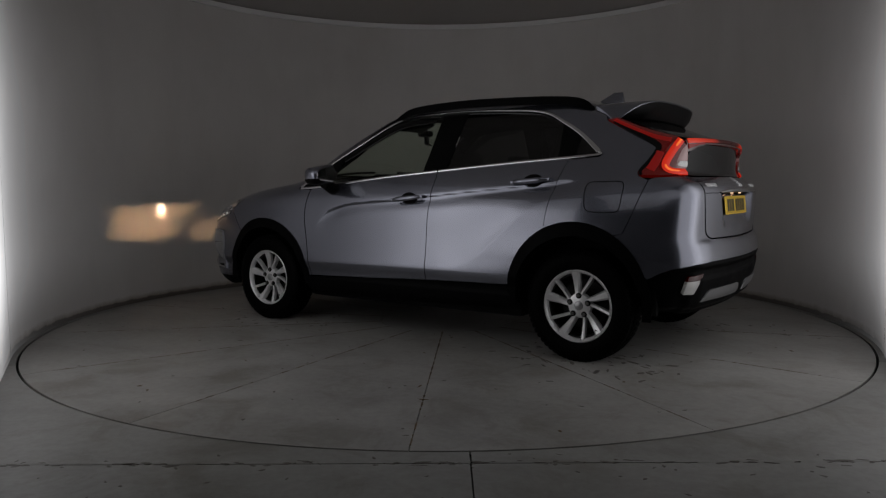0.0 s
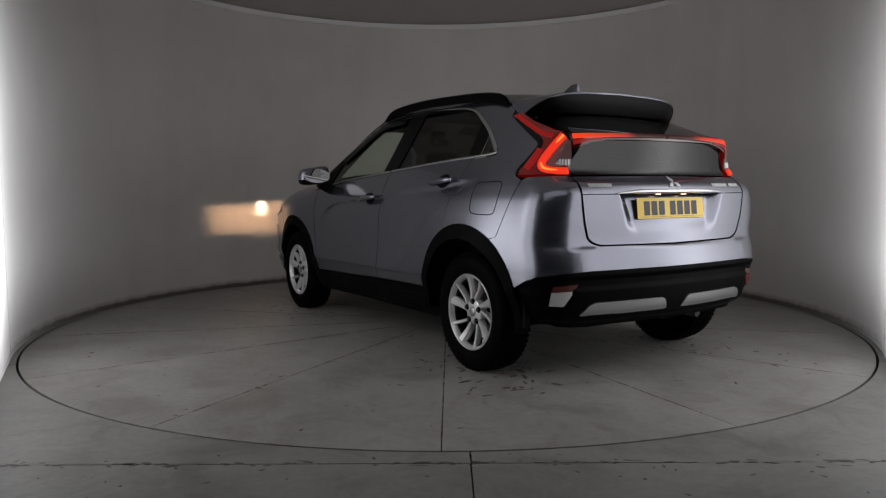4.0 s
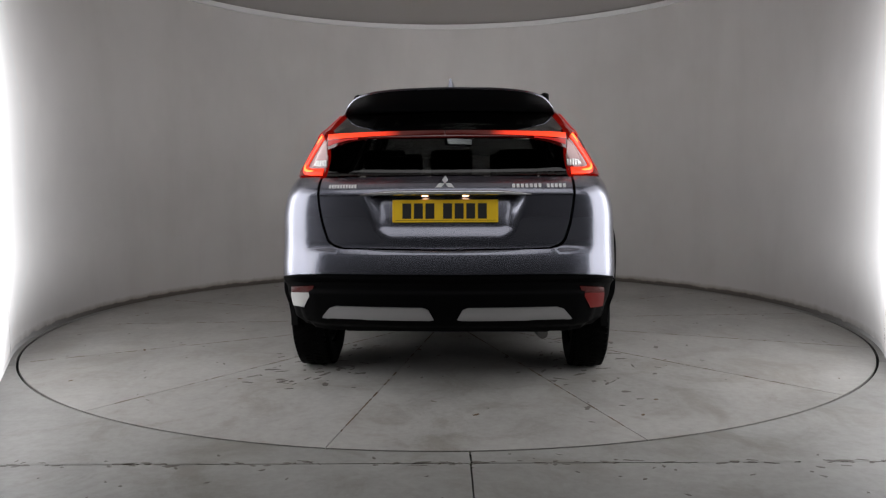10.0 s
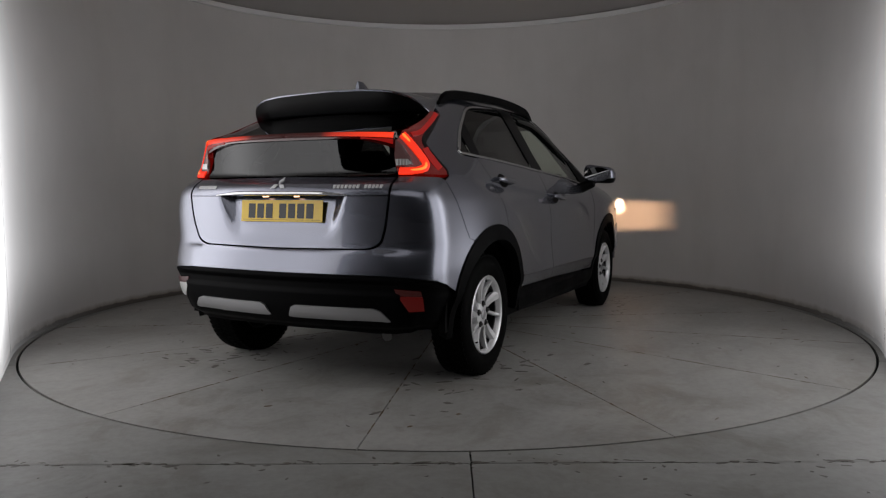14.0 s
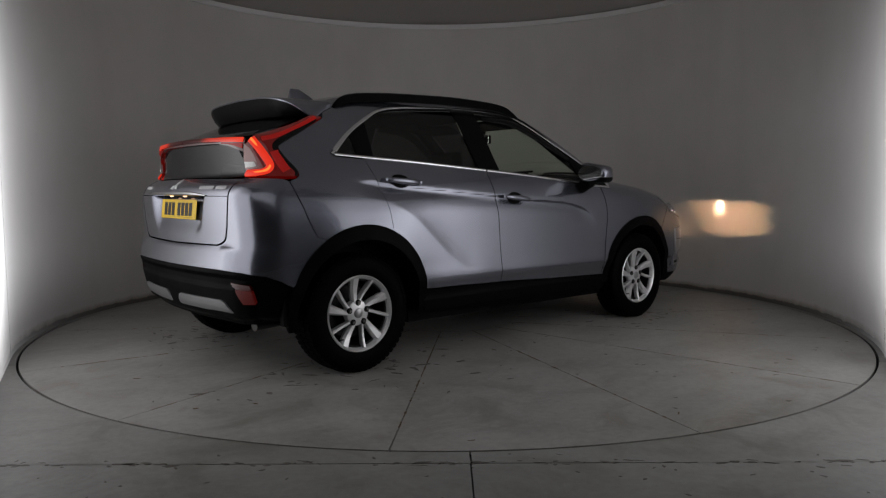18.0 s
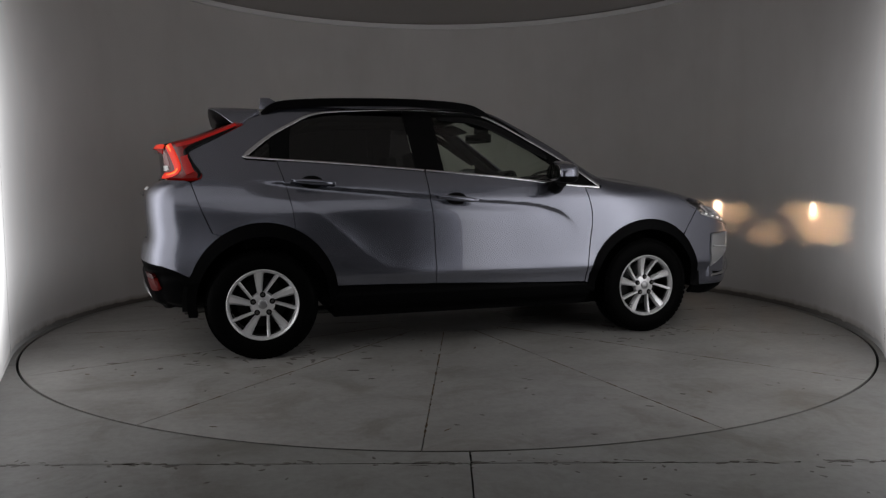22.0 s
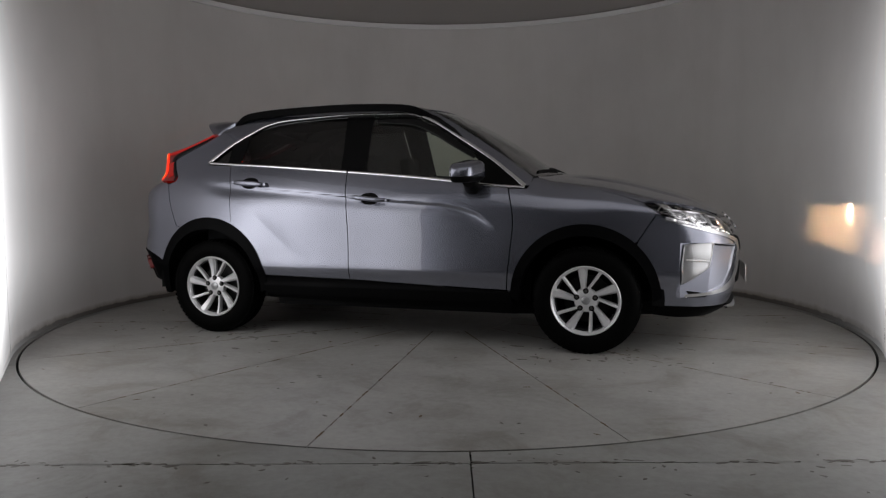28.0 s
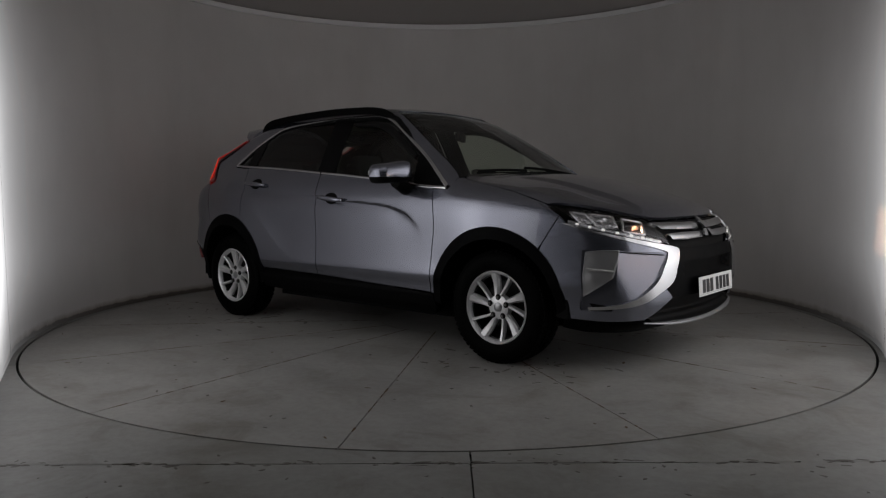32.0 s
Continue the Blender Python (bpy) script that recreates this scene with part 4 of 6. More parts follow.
def mirror(car, s):
    """A door mirror: painted cap, black lower shell, foot and glass."""
    holder = bpy.data.objects.new("door_mirror", None)
    scene.collection.objects.link(holder)
    holder.parent = car
    cx, cy, cz = 0.585, s * 1.005, 1.135

    def shell(z_low, z_high, grow, name, material, label):
        bm = bmesh.new()
        rows = []
        for i in range(15):
            t = -1 + 2 * i / 14
            k = (1 - abs(t) ** 7) ** (1 / 3.0) if abs(t) < 1 else 0.02
            k = max(k, 0.45) * (1 - 0.10 * t)
            y = cy + s * 0.122 * t
            drop = -0.012 * t
            sec = []
            for j in range(16):
                a = 2 * math.pi * j / 16
                ca, sa = math.cos(a), math.sin(a)
                ca, sa = math.copysign(abs(ca) ** 0.6, ca), math.copysign(abs(sa) ** 0.5, sa)
                ex = 0.098 * k * (ca if ca > 0 else ca * 0.55) + grow * ca
                ez = 0.068 * k * sa + grow * sa
                sec.append((cx + 0.01 + ex - 0.02 * t, y, min(max(cz + drop + ez, cz + z_low), cz + z_high)))
            rows.append(sec)
        loft(bm, rows)
        shade_auto(part(name, bm, material, holder, label), 50)

    shell(-0.028, 0.2, 0.0, "mirror_cap", M_PAINT, "body-coloured mirror cap")
    shell(-0.2, -0.030, -0.001, "lower_shell", M_MATT, "black mirror underside")
    # foot to the door
    bm = bmesh.new()
    rows = []
    for i in range(7):
        t = i / 6
        y = s * (0.80 + 0.16 * t)
        z = 1.005 + 0.075 * t
        w = 0.062 - 0.018 * t
        rows.append([(cx + 0.03 + w * math.cos(a), y, z + (0.050 - 0.01 * t) * math.sin(a)) for a in np.linspace(0, 2 * math.pi, 14, endpoint=False)])
    loft(bm, rows)
    shade_auto(part("mirror_foot", bm, M_MATT, holder, "black mirror foot"), 50)
    bm = bmesh.new()
    face = [(cx - 0.052, cy + s * 0.104 * math.cos(a), cz + 0.054 * math.sin(a)) for a in np.linspace(0, 2 * math.pi, 24, endpoint=False)]
    rows = [face, [(x - 0.004, y, z) for x, y, z in face]]
    loft(bm, rows)
    part("mirror_glass", bm, M_MIRROR, holder, "silvered mirror glass")
    bm = bmesh.new()
    rows = []
    for i in range(8):
        t = i / 7
        y = cy + s * (-0.05 + 0.15 * t)
        x = cx + 0.088 - 0.05 * t * t
        rows.append([(x - 0.012, y, cz - 0.026), (x + 0.010, y, cz - 0.026), (x + 0.010, y, cz - 0.014), (x - 0.012, y, cz - 0.014)])
    loft(bm, rows)
    part("side_repeater", bm, M_WHITELENS, holder, "clear indicator strip")


def build_top(car):
    scr = screen_plan()
    left = [(u, v) for u, v in scr]
    header = scr[-1][0]
    # windscreen
    loop = [(u + 0.002, v - 0.012) for u, v in left] + [(header + 0.03, 0.30), (header + 0.035, 0.0), (header + 0.03, -0.30)] + [(u + 0.002, -v + 0.012) for u, v in left][::-1] + [(1.04, -0.62), (1.09, -0.35), (1.105, 0), (1.09, 0.35), (1.04, 0.62)]
    panel("windscreen", loop, rays_top, M_GLASS, car, "clear tinted windscreen", offset=lambda u, v: 0 * u - 0.008, thick=0.005, cell=0.06, lip=0)
    # roof
    loop = [(header + 0.015, 0.0), (header + 0.01, 0.30)] + [(header - 0.02, 0.515), (-0.35, 0.535), (-0.90, 0.525), (-1.25, 0.50), (-1.34, 0.49), (-1.36, 0.25), (-1.365, 0)]
    loop = loop + [(u, -v) for u, v in loop[1:-1][::-1]]
    panel("roof", loop, rays_top, M_PAINT, car, cell=0.05)
    # bonnet
    edge = bonnet_plan()
    half = [(1.125, 0.0), (1.11, 0.35), (1.06, 0.60), (1.015, 0.70)] + [(u + 0.001, v - GAP * 1.2) for u, v in edge[1:]] + bend([(1.80, 0.765), (1.93, 0.68), (2.03, 0.585), (2.105, 0.42), (2.135, 0.22), (2.145, 0.0)], 4)
    loop = half + [(u, -v) for u, v in half[1:-1][::-1]]
    panel("bonnet", loop, rays_top, M_PAINT, car, cell=0.03, offset=lambda u, v: 0.012 * ease((0.50 - np.abs(v)) / 0.10) * ease((u - 1.12) / 0.2) * ease((2.1 - u) / 0.3) - 0.006)
    # scuttle and wipers
    loop = [(1.015, 0.70), (1.06, 0.60), (1.10, 0.35), (1.118, 0.0)]
    loop = loop + [(u, -v) for u, v in loop[:-1][::-1]] + [(0.975, -0.66), (1.01, -0.40), (1.04, 0), (1.01, 0.40), (0.975, 0.66)]
    panel("scuttle", loop, rays_top, M_MATT, car, "black plastic scuttle", offset=lambda u, v: 0 * u - 0.014, thick=0.01, cell=0.05, lip=0)
    for y0, y1 in ((0.52, -0.05), (-0.12, -0.58)):
        line = [(1.045 - 0.10 * t + 0.04 * t * t, y0 + (y1 - y0) * t) for t in np.linspace(0, 1, 12)]
        strip("wiper_blade", line, rays_top, 0.014, 0.012, M_MATT, car, "black wiper blade", proud=-0.006)
    # fin aerial
    bm = bmesh.new()
    rows = []
    for i in range(9):
        t = i / 8
        z = 1.600 + 0.078 * t
        x0, x1 = -1.275 + 0.012 * t, -1.03 - 0.17 * t
        w = 0.030 * (1 - t) ** 0.7 + 0.004
        rows.append([(x0, -w * 0.5, z), (x0 + (x1 - x0) * 0.35, -w, z), (x1, 0, z - 0.012 * (1 - t)), (x0 + (x1 - x0) * 0.35, w, z), (x0, w * 0.5, z)])
    loft(bm, rows)
    shade_auto(part("fin_aerial", bm, M_PAINT, car, "body-coloured fin aerial"), 45)
    # spoiler: painted top lip over a black underside
    edge_z = smooth_curve([(0, 1.578), (0.25, 1.572), (0.395, 1.560), (0.51, 1.532), (0.565, 1.490), (0.598, 1.440)])
    edge_x = smooth_curve([(0, -1.625), (0.3, -1.622), (0.4, -1.615), (0.5, -1.580), (0.57, -1.515), (0.598, -1.455)])

    def edge_at(y):
        return float(edge_x(abs(y))), float(edge_z(abs(y)))
    ys = [0.598 * math.sin(radians(-90 + 180 * i / 40)) for i in range(41)]
    bm = bmesh.new()
    rows = []
    for y in ys:
        ex, ez = edge_at(y)
        fy = y * 0.93
        fx = -1.335 + 0.025 * (abs(y) / 0.6) ** 4
        p, _ = on_skin(rays_top, [fx], [fy])
        fz = max(float(p[0][2]) + 0.003, 1.562 - 0.03 * (abs(y) / 0.6) ** 6)
        rows.append([(fx, fy, fz - 0.02), (fx, fy, fz), (fx + (ex - fx) * 0.5, (y + fy) / 2, fz + (ez - fz) * 0.45 + 0.006), (ex + 0.012, y * 0.998, ez + 0.0015), (ex, y, ez - 0.003), (ex + 0.003, y, ez - 0.010), (ex + 0.03, y * 0.99, ez - 0.011)])
    loft(bm, rows)
    shade_auto(part("rear_spoiler", bm, M_PAINT, car, "body-coloured roof spoiler"), 40)
    bm = bmesh.new()
    rows = []
    for y in ys:
        ex, ez = edge_at(y)
        low = max(ez - 0.011 - 1.437, 0.012)
        rows.append([(ex + 0.006, y * 0.995, ez - 0.011), (ex + 0.018, y * 0.985, ez - 0.011 - low * 0.45), (ex + 0.05, y * 0.97, ez - 0.011 - low * 0.85), (ex + 0.13, y * 0.94, ez - 0.011 - low), (ex + 0.20, y * 0.90, ez - 0.011 - low * 0.5), (ex + 0.1, y * 0.93, ez - 0.012)])
    loft(bm, rows)
    shade_auto(part("spoiler_underside", bm, M_PILLAR, car, "black spoiler underside"), 40)


def both(half):
    """A full outline from its left half, which runs from the middle round to the middle."""
    return half + [(-u, v) for u, v in half[::-1] if abs(u) > 1e-6]


def build_rear(car):
    # bumper skin in body colour, round both corners
    def ruv(x, y, z):
        return rear_uv(x, y, z)

    gate = bend([(0.637, 1.094), (0.640, 1.0), (0.624, 0.875), (0.607, 0.81), (0.585, 0.762), (0.53, 0.737), (0.45, 0.733), (0.0, 0.728)], 4)
    gp, _ = on_skin(rays_rear, [q[0] for q in gate], [q[1] for q in gate])
    gate_uv = [ruv(*p) for p in gp]
    lower = [ruv(*q) for q in side_points([(-1.757, 0.522), (-1.83, 0.562)])] + [ruv(-1.90, 0.84, 0.588), ruv(-1.985, 0.74, 0.606), ruv(-2.02, 0.60, 0.614), ruv(-2.05, 0.3, 0.614), ruv(-2.06, 0.0, 0.613)]
    shut = [ruv(*q) for q in side_points(shifted(bend([(-1.612, 0.775), (-1.668, 0.906), (-1.727, 1.075)], 3), -0.005))]
    top = [ruv(*q) for q in side_points([(-1.76, 1.088)])] + [ruv(-1.866, 0.70, 1.094)]
    arch = [ruv(*q) for q in side_points(rear_arch_at(159, 123))]
    half = gate_uv[::-1] + top[::-1] + shut[::-1] + arch[::-1] + lower
    loop = half + [(-u, v) for u, v in half[::-1][1:-1]]
    bumper = panel("rear_bumper", loop, rays_rear_corner, M_PAINT, car, cell=0.026, offset=lambda u, v: 0.014 * ease((0.735 - v) / 0.02) * ease((0.63 - np.abs(u)) / 0.12))
    # black lower bumper
    low = [ruv(*q) for q in side_points([(-1.752, 0.50), (-1.735, 0.36), (-1.78, 0.31)])] + [ ruv(-1.92, 0.74, 0.292), ruv(-1.96, 0.62, 0.29), ruv(-1.97, 0.40, 0.296), ruv(-1.97, 0.0, 0.297)]
    half = [(u, v - 0.004) for u, v in lower[::-1]] + low
    loop = half + [(-u, v) for u, v in half[::-1][1:-1]]

    def steps(u, v):
        a = np.abs(u)
        return 0.006 - 0.010 * ease((0.585 - v) / 0.012) + 0.010 * ease((0.535 - v) / 0.012) * ease((0.62 - a) / 0.06) - 0.035 * ease((0.37 - v) / 0.06) - 0.02 * ease((0.57 - v) / 0.05) * ease((a - 0.62) / 0.05) * ease((0.95 - a) / 0.1)
    valance = panel("lower_bumper", loop, rays_rear_corner, M_CLAD, car, "black grained plastic lower bumper", offset=steps, cell=0.018, thick=0.05)
    for s in (-1, 1):
        pts = [(0.045, 0.357), (0.065, 0.40), (0.085, 0.437), (0.11, 0.448), (0.55, 0.450), (0.585, 0.438), (0.645, 0.362), (0.55, 0.372), (0.3, 0.364)]
        p, _ = on_skin(rays_rear, [s * q[0] for q in pts], [q[1] for q in pts])
        panel("silver_skid_trim", [ruv(*q) for q in p], rays_rear_corner, M_SATIN, valance, "satin silver skid trim", offset=lambda u, v: 0.016 - 0.02 * ease((0.42 - v) / 0.08), thick=0.03, cell=0.02)
        red = [(0.662, 0.550), (0.785, 0.540), (0.790, 0.512), (0.676, 0.517)]
        pale = [(0.677, 0.515), (0.790, 0.510), (0.787, 0.44), (0.722, 0.437)]
        for nm, pts, m, lab in (("reflector", red, M_REDLENS, "red reflector"), ("reversing_lamp" if s > 0 else "fog_lamp", pale, M_WHITELENS if s > 0 else M_REDDIM, "clear reversing lamp" if s > 0 else "dim red rear fog lamp")):
            p, _ = on_skin(rays_rear, [s * q[0] for q in pts], [q[1] for q in pts])
            panel(nm, [ruv(*q) for q in p], rays_rear_corner, m, valance, lab, offset=lambda u, v: 0 * u + 0.004, thick=0.03, cell=0.02)
    # tailgate
    inner = [(u - 0.012 if u > 0.1 else u, v + 0.008) for u, v in gate]
    low_half = [(0.0, 0.736)] + [q for q in inner[::-1] if q[1] < 0.997 and q[0] > 0.01] + [(0.628, 0.997), (0.0, 0.997)]
    loop = low_half[:-1] + [(-u, v) for u, v in low_half[::-1] if u > 0.01]

    def recess(u, v):
        a = np.abs(u)
        edge = 0.415 - 0.30 * np.clip(1.01 - v, 0, 1) - 0.35 * np.clip(0.84 - v, 0, 1)
        return -0.058 * (0.14 + 0.96 * np.clip((v - 0.77) / 0.23, 0, 1)) * ease((edge - a) / 0.085) * ease((v - 0.765) / 0.085)
    gate_part = panel("tailgate", loop, rays_rear, M_PAINT, car, offset=recess, cell=0.016)
    up_half = [(0.0, 1.001), (0.628, 1.001), (0.625, 1.090), (0.0, 1.096)]
    panel("tailgate_garnish", up_half + [(-u, v) for u, v in up_half[::-1] if u > 0.01], rays_rear, M_PAINT, gate_part, cell=0.03)
    line = [(y, 1.012 - 0.010 * (y / 0.42) ** 4) for y in np.linspace(-0.42, 0.42, 25)]
    strip("chrome_bar", line, rays_rear, 0.022, 0.020, M_CHROME, gate_part, "bright chrome bar above the plate", taper=lambda t: 0.25 + 0.75 * min(1, 6 * min(t, 1 - t)))
    # emblem: three plain rhombs
    emblem = []
    for k, (dy, dz) in enumerate(((0, 0.016), (-0.022, -0.022), (0.022, -0.022))):
        if k == 0:
            pts = [(0, 0.012), (0.014, 0.032), (0, 0.056), (-0.014, 0.032)]
        elif k == 1:
            pts = [(-0.004, 0.010), (-0.018, -0.012), (-0.046, -0.012), (-0.030, 0.010)]
        else:
            pts = [(0.004, 0.010), (0.018, -0.012), (0.046, -0.012), (0.030, 0.010)]
        panel("emblem", [(u * 0.98, v * 0.82 + 1.047) for u, v in pts], rays_rear, M_BADGE, gate_part, "plain chrome rhomb", offset=lambda u, v: 0 * u + 0.006, thick=0.006, cell=0.02, lip=0.001)
    # lettering stands as plain raised bars
    for y0, w, n in ((0.583, 0.145, 10), (-0.325, 0.150, 7), (-0.495, 0.100, 5)):
        step = w / n
        for i in range(n):
            yc = y0 - (i + 0.5) * step
            pts = [(yc - step * 0.34, 1.036), (yc + step * 0.34, 1.036), (yc + step * 0.34, 1.053), (yc - step * 0.34, 1.053)]
            panel("letter_bar", pts, rays_rear, M_BADGE, gate_part, offset=lambda u, v: 0 * u + 0.003, thick=0.003, cell=0.05, lip=0.0005)
    # number plate and its lamps
    plate = number_plate("number_plate", M_YELLOW, gate_part, "yellow plate with plain black bars")
    plate.matrix_basis = pose(-2.012, 0.0, 0.922, 0, -6, 180)
    for y in (-0.10, 0.10):
        bm = bmesh.new()
        rounded_box(bm, (0.012, 0.03, 0.006), Matrix.Translation((-2.010, y, 0.996)), 0.002)
        part("plate_lamp", bm, M_PLATELAMP, gate_part, "small warm plate lamp")
    # glass below the light bar
    half = bend([(0.0, 1.104), (0.30, 1.104), (0.612, 1.102)], 3) + bend([(0.612, 1.106), (0.600, 1.160), (0.565, 1.215), (0.535, 1.252), (0.44, 1.275), (0.0, 1.282)], 4)
    loop = half + [(-u, v) for u, v in half[::-1] if u > 0.01]
    panel("lower_rear_glass", loop, rays_rear, M_REARGLASS, gate_part, "dark lower rear glass", offset=lambda u, v: -0.006 - 0.10 * np.clip(v - 1.10, 0, 1), thick=0.005, cell=0.03, lip=0)
    half = [(0.0, 1.322), (0.30, 1.320), (0.56, 1.318), (0.60, 1.345), (0.55, 1.46), (0.0, 1.485)]
    loop = half + [(-u, v) for u, v in half[::-1] if u > 0.01]
    panel("upper_rear_glass", loop, rays_rear, M_REARGLASS, gate_part, "dark upper rear glass", offset=lambda u, v: 0 * u - 0.006, thick=0.005, cell=0.06, lip=0)
    # light bar across the glass
    def bar(name, y0, y1, z0, z1, m, parent, lab, proud=0.010):
        n = 12
        pts = [(y0 + (y1 - y0) * i / n, z1(abs(y0 + (y1 - y0) * i / n))) for i in range(n + 1)] + [(y1 - (y1 - y0) * i / n, z0(abs(y1 - (y1 - y0) * i / n))) for i in range(n + 1)]
        return panel(name, pts, rays_rear, m, parent, lab, offset=lambda u, v: 0 * u + proud, thick=0.02, cell=0.03, lip=0.002)
    top_z = lambda a: 1.318 - 0.012 * (a / 0.6) ** 2
    shell = bar("light_bar", -0.605, 0.605, lambda a: 1.284 - 0.050 * max(0.0, (a - 0.35) / 0.25) ** 2, top_z, M_REDLENS, gate_part, "red light bar across the rear glass", 0.004)
    panel("bar_backing", [(-0.63, 1.225), (-0.50, 1.272), (-0.40, 1.284), (0.40, 1.284), (0.50, 1.272), (0.63, 1.225), (0.63, 1.325), (-0.63, 1.325)], rays_rear, M_MATT, shell, "black lamp backing", offset=lambda u, v: 0 * u - 0.040, thick=0.005, cell=0.08, lip=0)
    for s in (-1, 1):
        bar("lit_bar", s * 0.004, s * 0.597, lambda a: 1.303 - 0.020 * (a / 0.6) ** 2, lambda a: 1.314 - 0.008 * (a / 0.6) ** 2, M_BARGLOW, shell, "red strip, bright at its outer end and dim in the middle")
        bar("lit_hook", s * 0.44, s * 0.597, lambda a: 1.281 - 0.030 * ((a - 0.44) / 0.157) ** 2, lambda a: 1.290 - 0.012 * ((a - 0.44) / 0.157), M_REDARM, shell, "red lamp segment")
        tail_lamp(car, s)


def tail_lamp(car, s):
    """A boomerang-shaped rear lamp that wraps round the corner."""
    def uv(x, y, z):
        a, b = rear_uv(x, y, z)
        return (s * a, b)

    front = bend(LAMP_EDGE, 3)
    outer = [uv(*q) for q in side_points(shifted(front, -0.005, 0.003))] + [uv(-1.75, 0.775, 1.100), uv(-1.845, 0.715, 1.102), uv(-1.888, 0.625, 1.106), uv(-1.886, 0.617, 1.15), uv(-1.893, 0.612, 1.205), uv(-1.885, 0.610, 1.262), uv(-1.83, 0.615, 1.318), uv(-1.72, 0.617, 1.352), uv(-1.60, 0.610, 1.392), uv(-1.46, 0.585, 1.452)]
    panel("lamp_backing", outer, rays_rear_corner, M_MATT, car, "black lamp backing", offset=lambda u, v: 0 * u - 0.03, thick=0.005, cell=0.04, lip=0)
    lining = [uv(-1.50, 0.80, 1.06), uv(-1.90, 0.575, 1.06), uv(-1.90, 0.565, 1.30), uv(-1.75, 0.565, 1.36), uv(-1.50, 0.55, 1.44), uv(-1.42, 0.62, 1.40)]
    panel("boot_lining", lining, rays_rear_corner, M_DASH, car, "dark boot lining", offset=lambda u, v: 0 * u - 0.055, thick=0.006, cell=0.05, lip=0)
    lamp = panel("tail_lamp", outer, rays_rear_corner, M_REDTAIL, car, "red wrap-round rear lamp", offset=lambda u, v: 0 * u + 0.004, thick=0.03, cell=0.016)
    # dark surround along the front edge
    strip("lamp_surround", [uv(*q) for q in side_points(shifted(front[1:], -0.016, 0.004))], rays_rear_corner, 0.030, 0.004, M_BLACK, lamp, "gloss black surround", proud=0.003, taper=lambda t: 0.5 + 0.6 * math.sin(math.pi * t))
    # lit hook-shaped guide
    hook = bend([uv(-1.850, 0.628, 1.300), uv(-1.838, 0.652, 1.272), uv(-1.818, 0.690, 1.222), uv(-1.800, 0.728, 1.165), uv(-1.812, 0.735, 1.136), uv(-1.838, 0.712, 1.121), uv(-1.872, 0.665, 1.118), uv(-1.884, 0.632, 1.118)], 5)
    strip("light_guide", hook, rays_rear_corner, 0.042, 0.008, M_REDGLOW, lamp, "brightly lit orange-red guide", proud=0.004)
    strip("light_core", hook[:-2], rays_rear_corner, 0.020, 0.010, M_HOTRED, lamp, "bright orange core", proud=0.004, taper=lambda t: 0.5 + 0.5 * abs(math.cos(math.pi * 1.5 * t)))
    pale = [uv(-1.885, 0.612, 1.275), uv(-1.862, 0.640, 1.245), uv(-1.848, 0.672, 1.19), uv(-1.845, 0.690, 1.150), uv(-1.862, 0.665, 1.142), uv(-1.884, 0.615, 1.142), uv(-1.890, 0.610, 1.20)]
    lens = panel("indicator_lens", pale, rays_rear_corner, M_PINKLENS, lamp, "pale indicator lens, coloured pink for red lamp light", offset=lambda u, v: 0 * u + 0.007, thick=0.01, cell=0.02)
    low = [uv(-1.852, 0.662, 1.178), uv(-1.850, 0.682, 1.154), uv(-1.862, 0.662, 1.148), uv(-1.884, 0.618, 1.148), uv(-1.887, 0.615, 1.180)]
    panel("reversing_lens", low, rays_rear_corner, M_WHITELENS, lens, "clear ribbed reversing lens", offset=lambda u, v: 0.010 + 0.002 * np.sin(u * 500.0), thick=0.004, cell=0.006, lip=0)
    arm = bend([uv(-1.45, 0.605, 1.435), uv(-1.60, 0.640, 1.366), uv(-1.72, 0.655, 1.318), uv(-1.80, 0.650, 1.300)], 5)
    strip("upper_arm", arm, rays_rear_corner, 0.026, 0.004, M_REDARM, lamp, "red lit upper arm", proud=0.004)
    strip("lower_arm", bend([uv(-1.745, 0.690, 1.235), uv(-1.735, 0.730, 1.175), uv(-1.72, 0.765, 1.13)], 5), rays_rear_corner, 0.05, 0.003, M_REDARM, lamp, "red lit lower arm", proud=0.004)


def number_plate(name, material, parent, label):
    """A plate whose writing is replaced by plain bars; it faces its own +x."""
    bm = bmesh.new()
    rounded_box(bm, (0.004, 0.522, 0.112), Matrix.Identity(4), 0.0015, 1)
    ob = part(name, bm, material, parent, label)
    w = 0.044
    y = 0.205
    for i in range(7):
        bm = bmesh.new()
        box(bm, 0.002, 0.0032, y - w, y, -0.038, 0.038)
        part("plain_bar", bm, M_CHAR, ob)
        y -= w + 0.013 + (0.03 if i == 3 else 0)
    bm = bmesh.new()
    tube(bm, [(0.0025, -0.247, -0.046), (0.0025, 0.247, -0.046)], 0.0008, 4)
    part("plate_border", bm, M_CHAR, ob)
    return ob


